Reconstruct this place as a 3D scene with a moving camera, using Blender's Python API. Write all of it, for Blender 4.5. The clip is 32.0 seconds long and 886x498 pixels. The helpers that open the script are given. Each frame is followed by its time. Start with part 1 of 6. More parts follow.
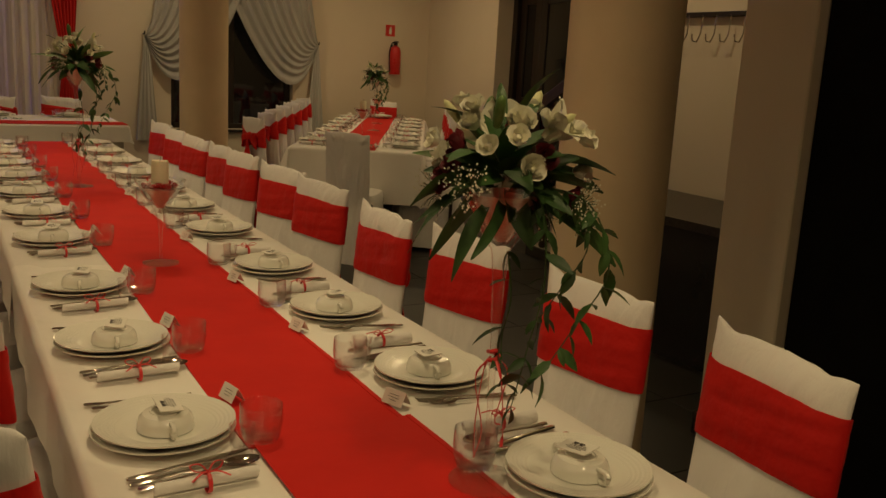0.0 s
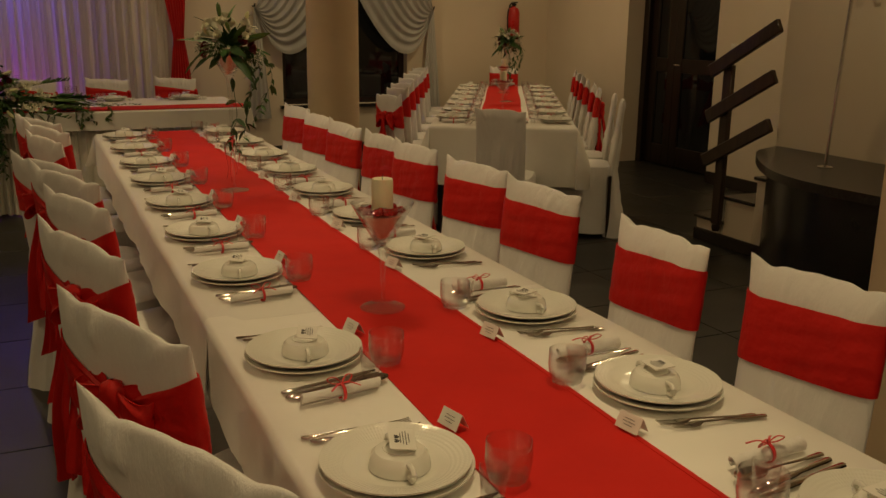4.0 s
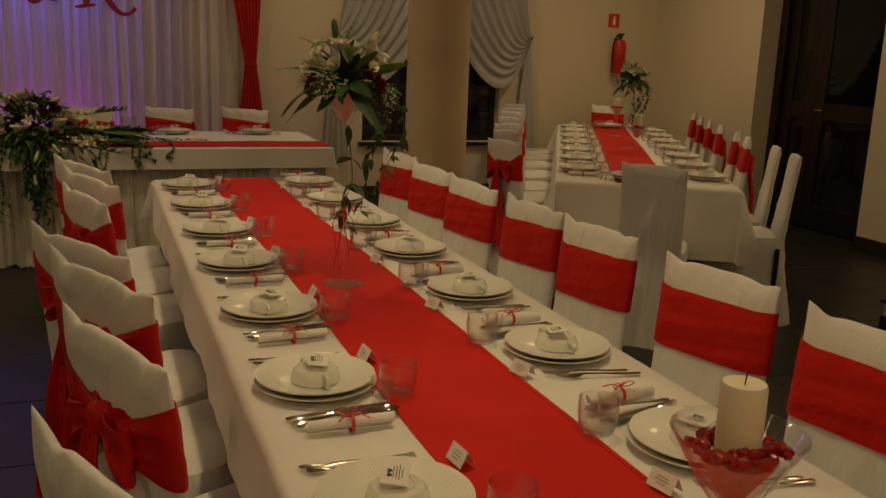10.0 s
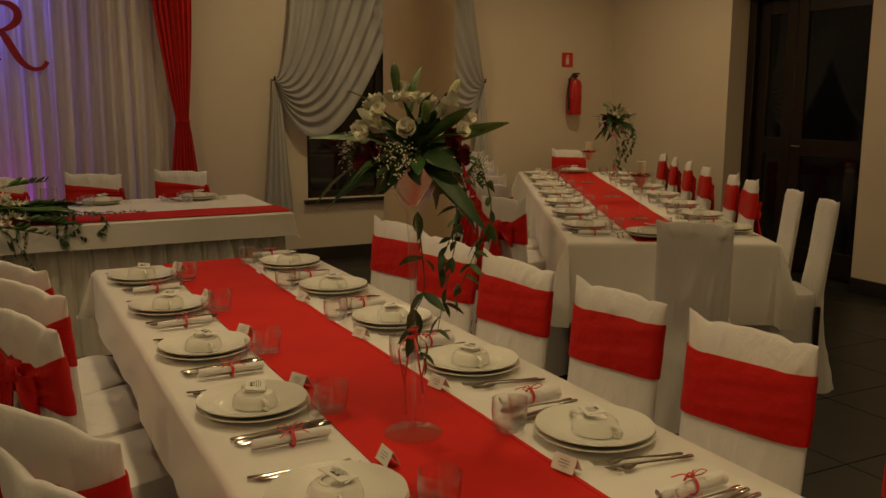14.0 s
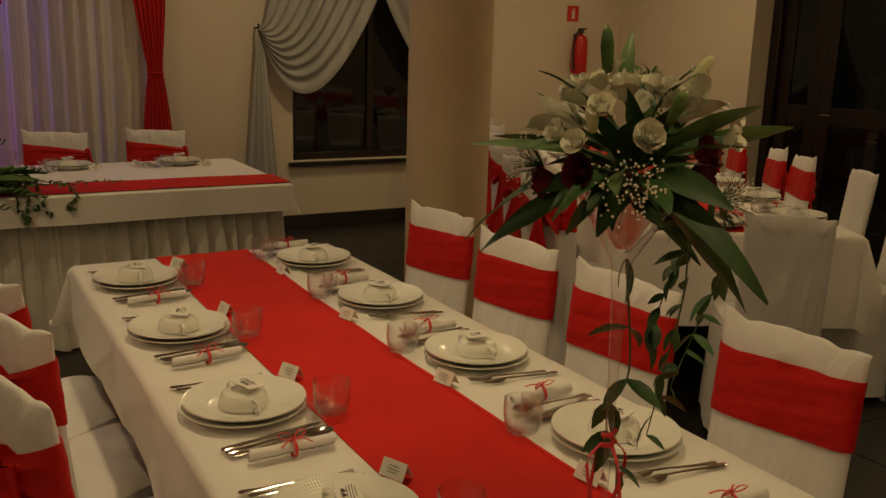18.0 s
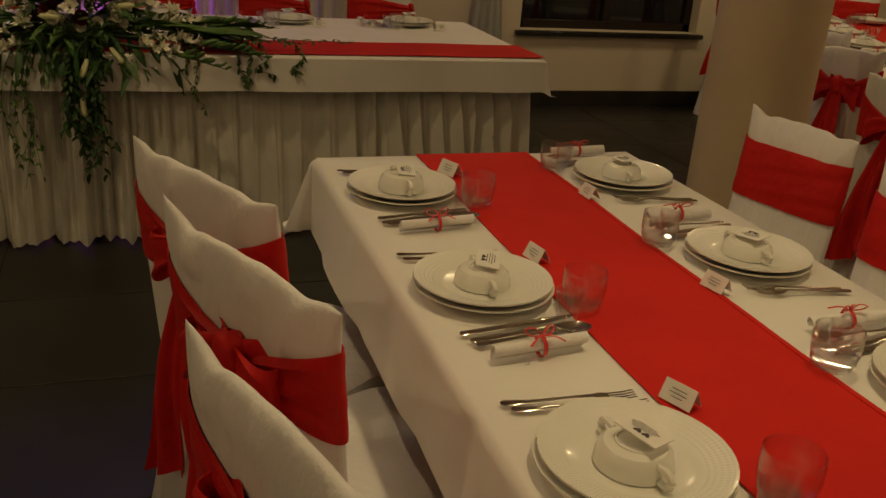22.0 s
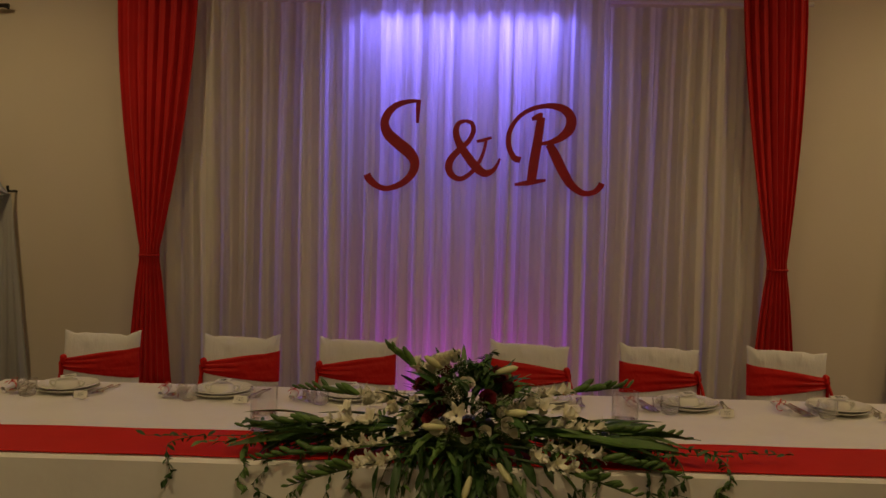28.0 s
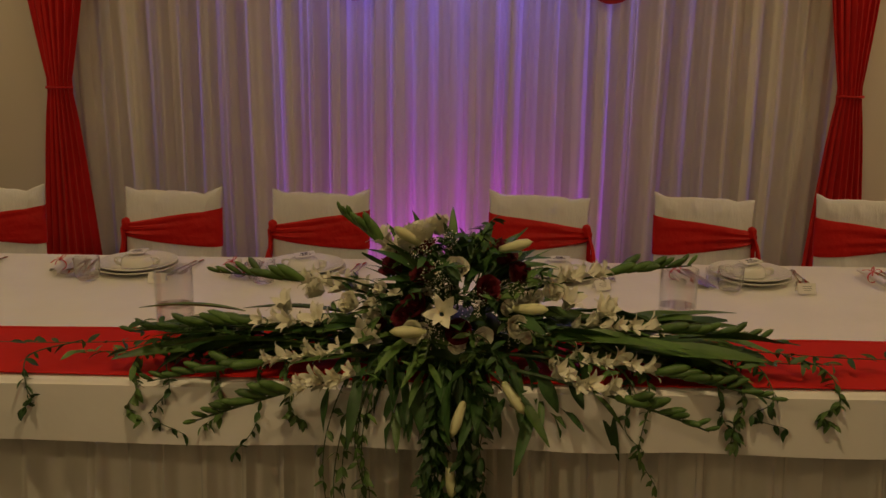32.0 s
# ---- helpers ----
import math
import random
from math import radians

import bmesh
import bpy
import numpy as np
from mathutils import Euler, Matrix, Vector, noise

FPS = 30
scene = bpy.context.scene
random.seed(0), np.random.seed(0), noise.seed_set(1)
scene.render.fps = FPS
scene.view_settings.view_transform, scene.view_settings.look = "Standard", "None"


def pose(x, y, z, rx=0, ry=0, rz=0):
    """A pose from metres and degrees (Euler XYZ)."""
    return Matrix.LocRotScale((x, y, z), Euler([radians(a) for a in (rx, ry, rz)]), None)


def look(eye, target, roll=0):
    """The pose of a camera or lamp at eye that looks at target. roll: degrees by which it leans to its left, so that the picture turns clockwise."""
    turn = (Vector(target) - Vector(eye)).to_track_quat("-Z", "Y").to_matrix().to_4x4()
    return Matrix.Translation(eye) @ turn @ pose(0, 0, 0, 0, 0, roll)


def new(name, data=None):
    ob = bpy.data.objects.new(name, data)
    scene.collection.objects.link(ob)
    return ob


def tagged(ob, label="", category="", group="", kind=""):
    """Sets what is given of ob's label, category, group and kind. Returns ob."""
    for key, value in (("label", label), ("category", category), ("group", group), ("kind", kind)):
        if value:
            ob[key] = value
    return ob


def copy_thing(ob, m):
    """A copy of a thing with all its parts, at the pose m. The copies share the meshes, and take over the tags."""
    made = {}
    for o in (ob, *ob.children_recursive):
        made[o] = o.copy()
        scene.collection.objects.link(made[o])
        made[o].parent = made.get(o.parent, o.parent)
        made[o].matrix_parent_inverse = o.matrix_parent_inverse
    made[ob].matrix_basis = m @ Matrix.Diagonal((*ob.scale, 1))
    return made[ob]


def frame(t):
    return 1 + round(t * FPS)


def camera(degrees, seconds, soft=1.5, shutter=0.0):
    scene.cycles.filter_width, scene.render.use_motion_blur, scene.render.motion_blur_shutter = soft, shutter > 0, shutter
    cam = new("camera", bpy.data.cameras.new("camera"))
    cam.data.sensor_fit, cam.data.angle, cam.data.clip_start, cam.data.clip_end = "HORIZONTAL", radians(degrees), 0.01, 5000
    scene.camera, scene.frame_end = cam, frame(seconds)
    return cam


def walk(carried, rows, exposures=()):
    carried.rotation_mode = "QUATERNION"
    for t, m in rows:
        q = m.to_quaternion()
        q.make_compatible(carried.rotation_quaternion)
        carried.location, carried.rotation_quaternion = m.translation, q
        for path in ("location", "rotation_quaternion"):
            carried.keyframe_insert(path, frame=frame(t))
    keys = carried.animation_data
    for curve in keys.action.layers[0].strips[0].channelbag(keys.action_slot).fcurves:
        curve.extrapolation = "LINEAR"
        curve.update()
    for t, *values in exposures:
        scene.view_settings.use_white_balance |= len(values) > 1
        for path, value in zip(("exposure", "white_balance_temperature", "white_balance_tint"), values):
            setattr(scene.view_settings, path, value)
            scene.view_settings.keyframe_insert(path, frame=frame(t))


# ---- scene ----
cam = camera(52.8, 32.0, soft=1.5)
PATH = [
    (0, (0.287, 0.232, 1.445), (1.149, 1.735, 1.086), 3.2),
    (0.5, (0.266, 0.338, 1.449), (1.118, 1.846, 1.088), 3.2),
    (1, (0.232, 0.471, 1.435), (1.085, 1.982, 1.087), 2.4),
    (1.5, (0.177, 0.577, 1.439), (0.977, 2.114, 1.077), 1.7),
    (2, (0.158, 0.654, 1.451), (0.878, 2.225, 1.069), 1.9),
    (2.5, (0.157, 0.753, 1.461), (0.834, 2.342, 1.073), 2.3),
    (4.5, (0.121, 1.158, 1.477), (0.845, 2.705, 1.014), 0.5),
    (5, (0.112, 1.226, 1.474), (0.84, 2.764, 0.989), 0.8),
    (5.5, (0.147, 1.325, 1.464), (0.892, 2.849, 0.96), 1.3),
    (6, (0.192, 1.45, 1.454), (0.918, 2.987, 0.961), 1.4),
    (6.5, (0.198, 1.541, 1.459), (0.872, 3.096, 0.949), 1.6),
    (7, (0.189, 1.667, 1.461), (0.857, 3.22, 0.935), 0.9),
    (7.5, (0.168, 1.799, 1.46), (0.897, 3.324, 0.935), 0.8),
    (8, (0.151, 1.905, 1.451), (0.86, 3.442, 0.933), 1.2),
    (8.5, (0.151, 1.994, 1.448), (0.82, 3.553, 0.947), 1.9),
    (9, (0.193, 2.123, 1.457), (0.856, 3.706, 1.025), 1.6),
    (9.5, (0.227, 2.21, 1.468), (0.881, 3.805, 1.07), 2.2),
    (10, (0.213, 2.309, 1.458), (0.845, 3.916, 1.072), 2.2),
    (10.5, (0.182, 2.449, 1.46), (0.866, 4.04, 1.096), 1.2),
    (11, (0.142, 2.547, 1.459), (0.86, 4.121, 1.086), 0.9),
    (11.5, (0.148, 2.645, 1.455), (0.869, 4.217, 1.076), 1.1),
    (12, (0.181, 2.76, 1.471), (0.893, 4.35, 1.152), 1.7),
    (12.5, (0.196, 2.862, 1.474), (0.848, 4.484, 1.199), 1.8),
    (13, (0.176, 2.957, 1.477), (0.812, 4.583, 1.185), 1.0),
    (13.5, (0.147, 3.077, 1.474), (0.862, 4.672, 1.195), -0.4),
    (14, (0.121, 3.17, 1.469), (0.913, 4.724, 1.168), 0.2),
    (14.5, (0.139, 3.251, 1.463), (0.984, 4.774, 1.144), 0.9),
    (16.5, (0.14, 3.598, 1.538), (1.027, 5.091, 1.201), 1.0),
    (17, (0.092, 3.74, 1.516), (1.002, 5.219, 1.174), 1.4),
    (17.5, (0.093, 3.822, 1.501), (0.985, 5.306, 1.129), 1.5),
    (18, (0.108, 3.915, 1.502), (0.972, 5.409, 1.108), 1.7),
    (18.5, (0.13, 4.041, 1.495), (0.883, 5.585, 1.067), 2.0),
    (19, (0.141, 4.134, 1.48), (0.802, 5.709, 1.017), 1.7),
    (19.5, (0.117, 4.241, 1.46), (0.755, 5.807, 0.941), 1.8),
    (20, (0.087, 4.348, 1.452), (0.732, 5.897, 0.888), 2.0),
    (20.5, (0.058, 4.45, 1.445), (0.767, 5.962, 0.86), 2.6),
    (21, (0.034, 4.533, 1.435), (0.766, 6.027, 0.832), 4.5),
    (21.5, (0.035, 4.65, 1.427), (0.696, 6.165, 0.796), 4.8),
    (22, (0.061, 4.775, 1.419), (0.612, 6.323, 0.762), 4.4),
    (22.5, (0.057, 4.846, 1.416), (0.465, 6.425, 0.729), 3.9),
    (23, (0.015, 4.926, 1.412), (0.306, 6.525, 0.711), 3.0),
    (23.5, (-0.057, 5.035, 1.429), (0.14, 6.655, 0.744), 1.9),
    (24, (-0.15, 5.093, 1.463), (-0.042, 6.759, 0.875), 3.1),
    (24.5, (-0.162, 5.142, 1.489), (-0.106, 6.85, 1.027), 2.6),
    (25, (-0.168, 5.165, 1.525), (-0.098, 7.120, 1.107), 2.1),
    (25.5, (-0.13, 5.202, 1.523), (-0.09, 6.951, 1.251), 1.8),
    (26, (-0.11, 5.266, 1.571), (-0.104, 7.027, 1.39), 0.5),
    (26.5, (-0.079, 5.339, 1.591), (-0.14, 7.105, 1.483), 1.1),
    (28.5, (-0.152, 5.737, 1.607), (-0.201, 7.504, 1.511), 1.2),
    (29, (-0.095, 5.877, 1.585), (-0.157, 7.646, 1.539), 0.5),
    (29.5, (-0.071, 6.008, 1.566), (-0.178, 7.774, 1.512), 0.7),
    (30, (-0.063, 6.107, 1.563), (-0.203, 7.869, 1.464), 0.5),
    (30.5, (-0.077, 6.237, 1.555), (-0.158, 7.996, 1.368), 0.2),
    (31, (-0.125, 6.36, 1.532), (-0.162, 8.118, 1.325), 0.1),
    (31.5, (-0.153, 6.437, 1.534), (-0.179, 8.173, 1.189), 0.2),
    (32, (-0.127, 6.554, 1.512), (-0.167, 8.273, 1.092), 0.6),
]
walk(cam, [(t, look(eye, target, roll)) for t, eye, target, roll in PATH], [(t, stops, 6350, 10) for t, stops in ((0, 0.2), (2, 0.15), (5, 0.08), (10, 0.0), (18, 0.1), (20, 0.0), (22, 0.02), (23, 0.05), (24, 0.15))]
     + [(24.4, 0.3, 5400, 6), (25.5, 0.35, 5400, 6), (26.1, 0.32, 6450, 10), (29, 0.15, 6450, 10), (30, 0.25, 6450, 10), (32, 0.4, 6450, 10)])

# ---- world and lamps ----
world = bpy.data.worlds.new("night")
scene.world = world
world.use_nodes = True
world.node_tree.nodes["Background"].inputs[0].default_value = (0.02, 0.025, 0.04, 1)
world.node_tree.nodes["Background"].inputs[1].default_value = 0.2

WARM = (1.0, 0.73, 0.36)


def lamp(name, kind, m, energy, colour, size=0.3, size_y=None, spread=None):
    data = bpy.data.lights.new(name, kind)
    data.energy, data.color = energy, colour
    if kind == "AREA":
        data.size = size
        if size_y:
            data.shape, data.size_y = "RECTANGLE", size_y
        if spread:
            data.spread = radians(spread)
    else:
        data.shadow_soft_size = size
    ob = new(name, data)
    ob.matrix_world = m
    return ob


CEIL = 3.05
# unseen ceiling lights, added and spread to balance the brightness: place, power and the width of the beam; narrow ones
# over the laid tables
SPOTS = {(-2.1, 0.6): (10.0, 180), (-2.1, 3.4): (9.0, 180), (-2.1, 6.2): (11.0, 180), (-0.1, 7.6): (10.0, 180), (0.5, -0.6): (10.5, 180),
         (0.95, 0.5): (3.8, 100), (0.95, 2.2): (4.0, 100), (0.95, 3.95): (4.0, 100), (0.95, 5.75): (4.2, 100),
         (3.4, 4.3): (7.2, 180), (4.95, 6.45): (8.6, 180), (3.5, 7.5): (2.2, 100), (4.6, 9.2): (9.0, 160), (-2.7, 9.5): (8.5, 180), (2.5, 9.5): (9.3, 180)}
for (sx, sy), (watts, beam) in SPOTS.items():
    lamp("ceiling_lamp_light", "AREA", look((sx, sy, CEIL - 0.07), (sx, sy, 0)), watts, WARM, 0.11, None, beam)
# colour-changing bars behind the backdrop curtain, at rest in violet
LED = (0.17, 0.15, 1.0)
lamp("led_bar_light", "AREA", look((-0.19, 10.63, 2.69), (-0.19, 10.67, 1.2)), 16.0, LED, 1.15, 0.04, 100)
lamp("led_bar_light", "AREA", look((-0.19, 10.63, 0.30), (-0.19, 10.67, 1.6)), 3.0, (0.60, 0.06, 0.8), 1.15, 0.04, 100)


# ---- materials ----
class Nodes:
    """A node tree with short ways to add nodes and links."""

    def __init__(self, name):
        self.m = bpy.data.materials.new(name)
        self.m.use_nodes = True
        self.t = self.m.node_tree
        self.b = self.t.nodes["Principled BSDF"]
        self.out = self.t.nodes["Material Output"]

    def add(self, kind, **ins):
        n = self.t.nodes.new(kind)
        for key, v in ins.items():
            n.inputs[key].default_value = v
        return n

    def link(self, a, b):
        self.t.links.new(a, b)

    def coords(self, scale=1.0, kind="Object"):
        tc = self.add("ShaderNodeTexCoord")
        mp = self.add("ShaderNodeMapping")
        mp.inputs["Scale"].default_value = scale if isinstance(scale, tuple) else (scale,) * 3
        self.link(tc.outputs[kind], mp.inputs["Vector"])
        return mp.outputs[0]

    def noise(self, scale, detail=3.0, rough=0.55, vec=None):
        n = self.add("ShaderNodeTexNoise")
        n.inputs["Scale"].default_value, n.inputs["Detail"].default_value, n.inputs["Roughness"].default_value = scale, detail, rough
        self.link(vec or self.coords(), n.inputs["Vector"])
        return n.outputs["Fac"]

    def ramp(self, fac, a, b, lo=0.3, hi=0.7):
        r = self.add("ShaderNodeValToRGB")
        r.color_ramp.elements[0].position, r.color_ramp.elements[1].position = lo, hi
        r.color_ramp.elements[0].color, r.color_ramp.elements[1].color = (*a, 1), (*b, 1)
        self.link(fac, r.inputs[0])
        return r.outputs[0]

    def bump(self, fac, strength, dist=0.002):
        n = self.add("ShaderNodeBump")
        n.inputs["Strength"].default_value, n.inputs["Distance"].default_value = strength, dist
        self.link(fac, n.inputs["Height"])
        old = self.b.inputs["Normal"].links
        if old:
            self.link(old[0].from_socket, n.inputs["Normal"])
        self.link(n.outputs[0], self.b.inputs["Normal"])

    def set(self, **v):
        for k, x in v.items():
            self.b.inputs[k.replace("_", " ")].default_value = x
        return self


def two_tone(name, a, b, scale=6.0, rough=0.6, fine=120.0, bump=0.15, dist=0.001, rough_var=0.1, vary=0.0, **v):
    n = Nodes(name)
    col = n.ramp(n.noise(scale, 4), a, b)
    if vary:
        oi = n.add("ShaderNodeObjectInfo")
        hs = n.add("ShaderNodeHueSaturation")
        mr = n.add("ShaderNodeMapRange")
        mr.inputs["To Min"].default_value, mr.inputs["To Max"].default_value = 1 - vary, 1 + vary
        n.link(oi.outputs["Random"], mr.inputs["Value"])
        n.link(mr.outputs[0], hs.inputs["Value"])
        n.link(col, hs.inputs["Color"])
        col = hs.outputs[0]
    n.link(col, n.b.inputs["Base Color"])
    r = n.add("ShaderNodeMapRange")
    r.inputs["To Min"].default_value, r.inputs["To Max"].default_value = max(0.02, rough - rough_var), min(1, rough + rough_var)
    n.link(n.noise(scale * 3, 3), r.inputs["Value"])
    n.link(r.outputs[0], n.b.inputs["Roughness"])
    if bump:
        n.bump(n.noise(fine, 2), bump, dist)
    return n.set(**v).m


def fabric(name, a, b, rough=0.85, weave=900.0, wrinkle=0.25, sheen=0.3, vary=0.06, wr_scale=9.0):
    n = Nodes(name)
    oi = n.add("ShaderNodeObjectInfo")
    hs = n.add("ShaderNodeHueSaturation")
    mr = n.add("ShaderNodeMapRange")
    mr.inputs["To Min"].default_value, mr.inputs["To Max"].default_value = 1 - vary, 1 + vary
    n.link(oi.outputs["Random"], mr.inputs["Value"])
    n.link(mr.outputs[0], hs.inputs["Value"])
    n.link(n.ramp(n.noise(5, 4), a, b), hs.inputs["Color"])
    n.link(hs.outputs[0], n.b.inputs["Base Color"])
    n.bump(n.noise(weave, 1), 0.12, 0.0006)
    if isinstance(wr_scale, tuple):
        n.bump(n.noise(1.0, 5, 0.62, n.coords(wr_scale)), wrinkle, 0.02)
    else:
        n.bump(n.noise(wr_scale, 3, 0.5), wrinkle, 0.02)
    return n.set(Roughness=rough, Sheen_Weight=sheen, Sheen_Roughness=0.5, Specular_IOR_Level=0.25 if rough > 0.4 else 0.6).m


def sheer(name, colour, through_it, trans=0.55):
    n = Nodes(name)
    n.link(n.ramp(n.noise(4, 3), tuple(c * 0.93 for c in colour), colour), n.b.inputs["Base Color"])
    n.set(Roughness=0.9)
    n.bump(n.noise(700, 1), 0.15, 0.0006)
    tr = n.add("ShaderNodeBsdfTranslucent")
    tr.inputs[0].default_value = (*through_it, 1)
    mix = n.add("ShaderNodeMixShader")
    dense = n.add("ShaderNodeMapRange")
    dense.inputs["From Min"].default_value, dense.inputs["From Max"].default_value = 0.38, 0.62
    dense.inputs["To Min"].default_value, dense.inputs["To Max"].default_value = trans * 0.45, min(1.0, trans * 1.55)
    n.link(n.noise(1.0, 2, 0.5, n.coords((14, 14, 0.25))), dense.inputs["Value"])
    n.link(dense.outputs[0], mix.inputs[0])
    n.link(n.b.outputs[0], mix.inputs[1])
    n.link(tr.outputs[0], mix.inputs[2])
    n.link(mix.outputs[0], n.out.inputs[0])
    return n.m


def glass(name, tint=(1, 1, 1), rough=0.0, ior=1.48, clear_share=0.90, least=0.08):
    """Thin clear glass: light passes, the gloss grows towards grazing; part of it bends the light as thick glass does."""
    n = Nodes(name)
    n.set(Base_Color=(*tint, 1), Roughness=rough, IOR=ior, Transmission_Weight=1.0)
    clear, gloss, thin, mix, fr = n.add("ShaderNodeBsdfTransparent"), n.add("ShaderNodeBsdfGlossy"), n.add("ShaderNodeMixShader"), n.add("ShaderNodeMixShader"), n.add("ShaderNodeLayerWeight")
    clear.inputs[0].default_value = (*(0.99 * c for c in tint), 1)
    gloss.inputs["Roughness"].default_value = 0.04
    steep, share = n.add("ShaderNodeMath"), n.add("ShaderNodeMapRange")
    steep.operation, steep.inputs[1].default_value = "POWER", 3.0
    share.inputs["To Min"].default_value, share.inputs["To Max"].default_value = least, 0.92
    n.link(fr.outputs["Facing"], steep.inputs[0])
    n.link(steep.outputs[0], share.inputs["Value"])
    n.link(share.outputs[0], thin.inputs[0])
    n.link(clear.outputs[0], thin.inputs[1])
    n.link(gloss.outputs[0], thin.inputs[2])
    mix.inputs[0].default_value = clear_share
    n.link(n.b.outputs[0], mix.inputs[1])
    n.link(thin.outputs[0], mix.inputs[2])
    n.link(mix.outputs[0], n.out.inputs[0])
    return n.m


def tiles(name):
    n = Nodes(name)
    v = n.coords(1.0)
    oi = n.add("ShaderNodeObjectInfo")
    base = n.ramp(n.noise(1.5, 5, 0.6, v), (0.014, 0.013, 0.012), (0.026, 0.024, 0.021))
    hs = n.add("ShaderNodeHueSaturation")
    mr = n.add("ShaderNodeMapRange")
    mr.inputs["To Min"].default_value, mr.inputs["To Max"].default_value = 0.85, 1.15
    n.link(oi.outputs["Random"], mr.inputs["Value"])
    n.link(mr.outputs[0], hs.inputs["Value"])
    n.link(base, hs.inputs["Color"])
    n.link(hs.outputs[0], n.b.inputs["Base Color"])
    r = n.add("ShaderNodeMapRange")
    r.inputs["To Min"].default_value, r.inputs["To Max"].default_value = 0.30, 0.50
    n.link(n.noise(3, 4, 0.6, v), r.inputs["Value"])
    n.link(r.outputs[0], n.b.inputs["Roughness"])
    n.bump(n.noise(60, 3, 0.5, v), 0.06, 0.001)
    return n.m


def wood(name, a, b, rough=0.35):
    n = Nodes(name)
    v = n.coords((30, 30, 2.5))
    n.link(n.ramp(n.noise(1.5, 5, 0.65, v), a, b), n.b.inputs["Base Color"])
    n.bump(n.noise(3, 4, 0.6, v), 0.15, 0.001)
    return n.set(Roughness=rough).m


PLASTER = two_tone("plaster", (0.66, 0.58, 0.46), (0.72, 0.64, 0.52), 0.8, 0.9, 90, 0.2, 0.002)
CEILING = two_tone("ceiling_paint", (0.72, 0.68, 0.60), (0.76, 0.72, 0.64), 0.8, 0.9, 80, 0.1)
COLUMN = two_tone("column_paint", (0.60, 0.48, 0.31), (0.68, 0.55, 0.37), 3, 0.75, 60, 0.25, 0.003)
TILE = tiles("floor_tile")
GROUT = two_tone("grout", (0.015, 0.014, 0.013), (0.03, 0.028, 0.025), 8, 0.8)
BASEB = two_tone("baseboard_stone", (0.020, 0.016, 0.013), (0.035, 0.028, 0.022), 5, 0.35)
LINEN = fabric("white_linen", (0.82, 0.795, 0.745), (0.86, 0.84, 0.79), 0.8, 900, 0.18)
COVER = fabric("chair_cover_cloth", (0.79, 0.775, 0.76), (0.86, 0.845, 0.83), 0.85, 800, 0.36, 0.1, wr_scale=(26, 26, 7))
SKIRT = fabric("skirt_satin", (0.70, 0.67, 0.58), (0.80, 0.77, 0.69), 0.24, 700, 0.06)
RUNNER = fabric("red_runner_cloth", (0.56, 0.012, 0.006), (0.64, 0.016, 0.008), 0.75, 900, 0.12, 0.0, 0.02)
SATIN = fabric("red_satin", (0.54, 0.010, 0.007), (0.62, 0.014, 0.010), 0.5, 900, 0.5, 0.0, 0.05, 16)
DRAPE_RED = fabric("red_drape", (0.46, 0.008, 0.006), (0.56, 0.012, 0.010), 0.7, 600, 0.2, 0.1)
SHEER = sheer("white_sheer", (0.84, 0.79, 0.68), (0.78, 0.75, 0.74), 0.40)
GREYSHEER = sheer("grey_sheer", (0.52, 0.52, 0.51), (0.42, 0.43, 0.44), 0.25)
CHINA = two_tone("porcelain", (0.80, 0.79, 0.72), (0.83, 0.82, 0.75), 3, 0.20, 60, 0.02, rough_var=0.04, Coat_Weight=0.12)


def embossed(name):
    """Porcelain with a basket-weave relief round the rim of a plate."""
    n = Nodes(name)

    def calc(op, a, b=None):
        q = n.add("ShaderNodeMath")
        q.operation = op
        for i, v in enumerate((a, b)):
            if isinstance(v, (int, float)):
                q.inputs[i].default_value = v
            elif v is not None:
                n.link(v, q.inputs[i])
        return q.outputs[0]

    sep = n.add("ShaderNodeSeparateXYZ")
    n.link(n.coords(), sep.inputs[0])
    x, y = sep.outputs[0], sep.outputs[1]
    rad = calc("SQRT", calc("ADD", calc("MULTIPLY", x, x), calc("MULTIPLY", y, y)))
    turn = calc("ARCTAN2", y, x)
    weave = calc("MULTIPLY", calc("SINE", calc("ADD", calc("MULTIPLY", turn, 60.0), calc("MULTIPLY", rad, 420.0))), calc("SINE", calc("SUBTRACT", calc("MULTIPLY", turn, 60.0), calc("MULTIPLY", rad, 420.0))))
    rim = calc("MULTIPLY", calc("GREATER_THAN", rad, 0.084), calc("LESS_THAN", rad, 0.118))
    n.bump(calc("MULTIPLY", weave, rim), 0.30, 0.0010)
    n.link(n.ramp(n.noise(3, 4), (0.80, 0.79, 0.72), (0.83, 0.82, 0.75)), n.b.inputs["Base Color"])
    return n.set(Roughness=0.2, Coat_Weight=0.12).m


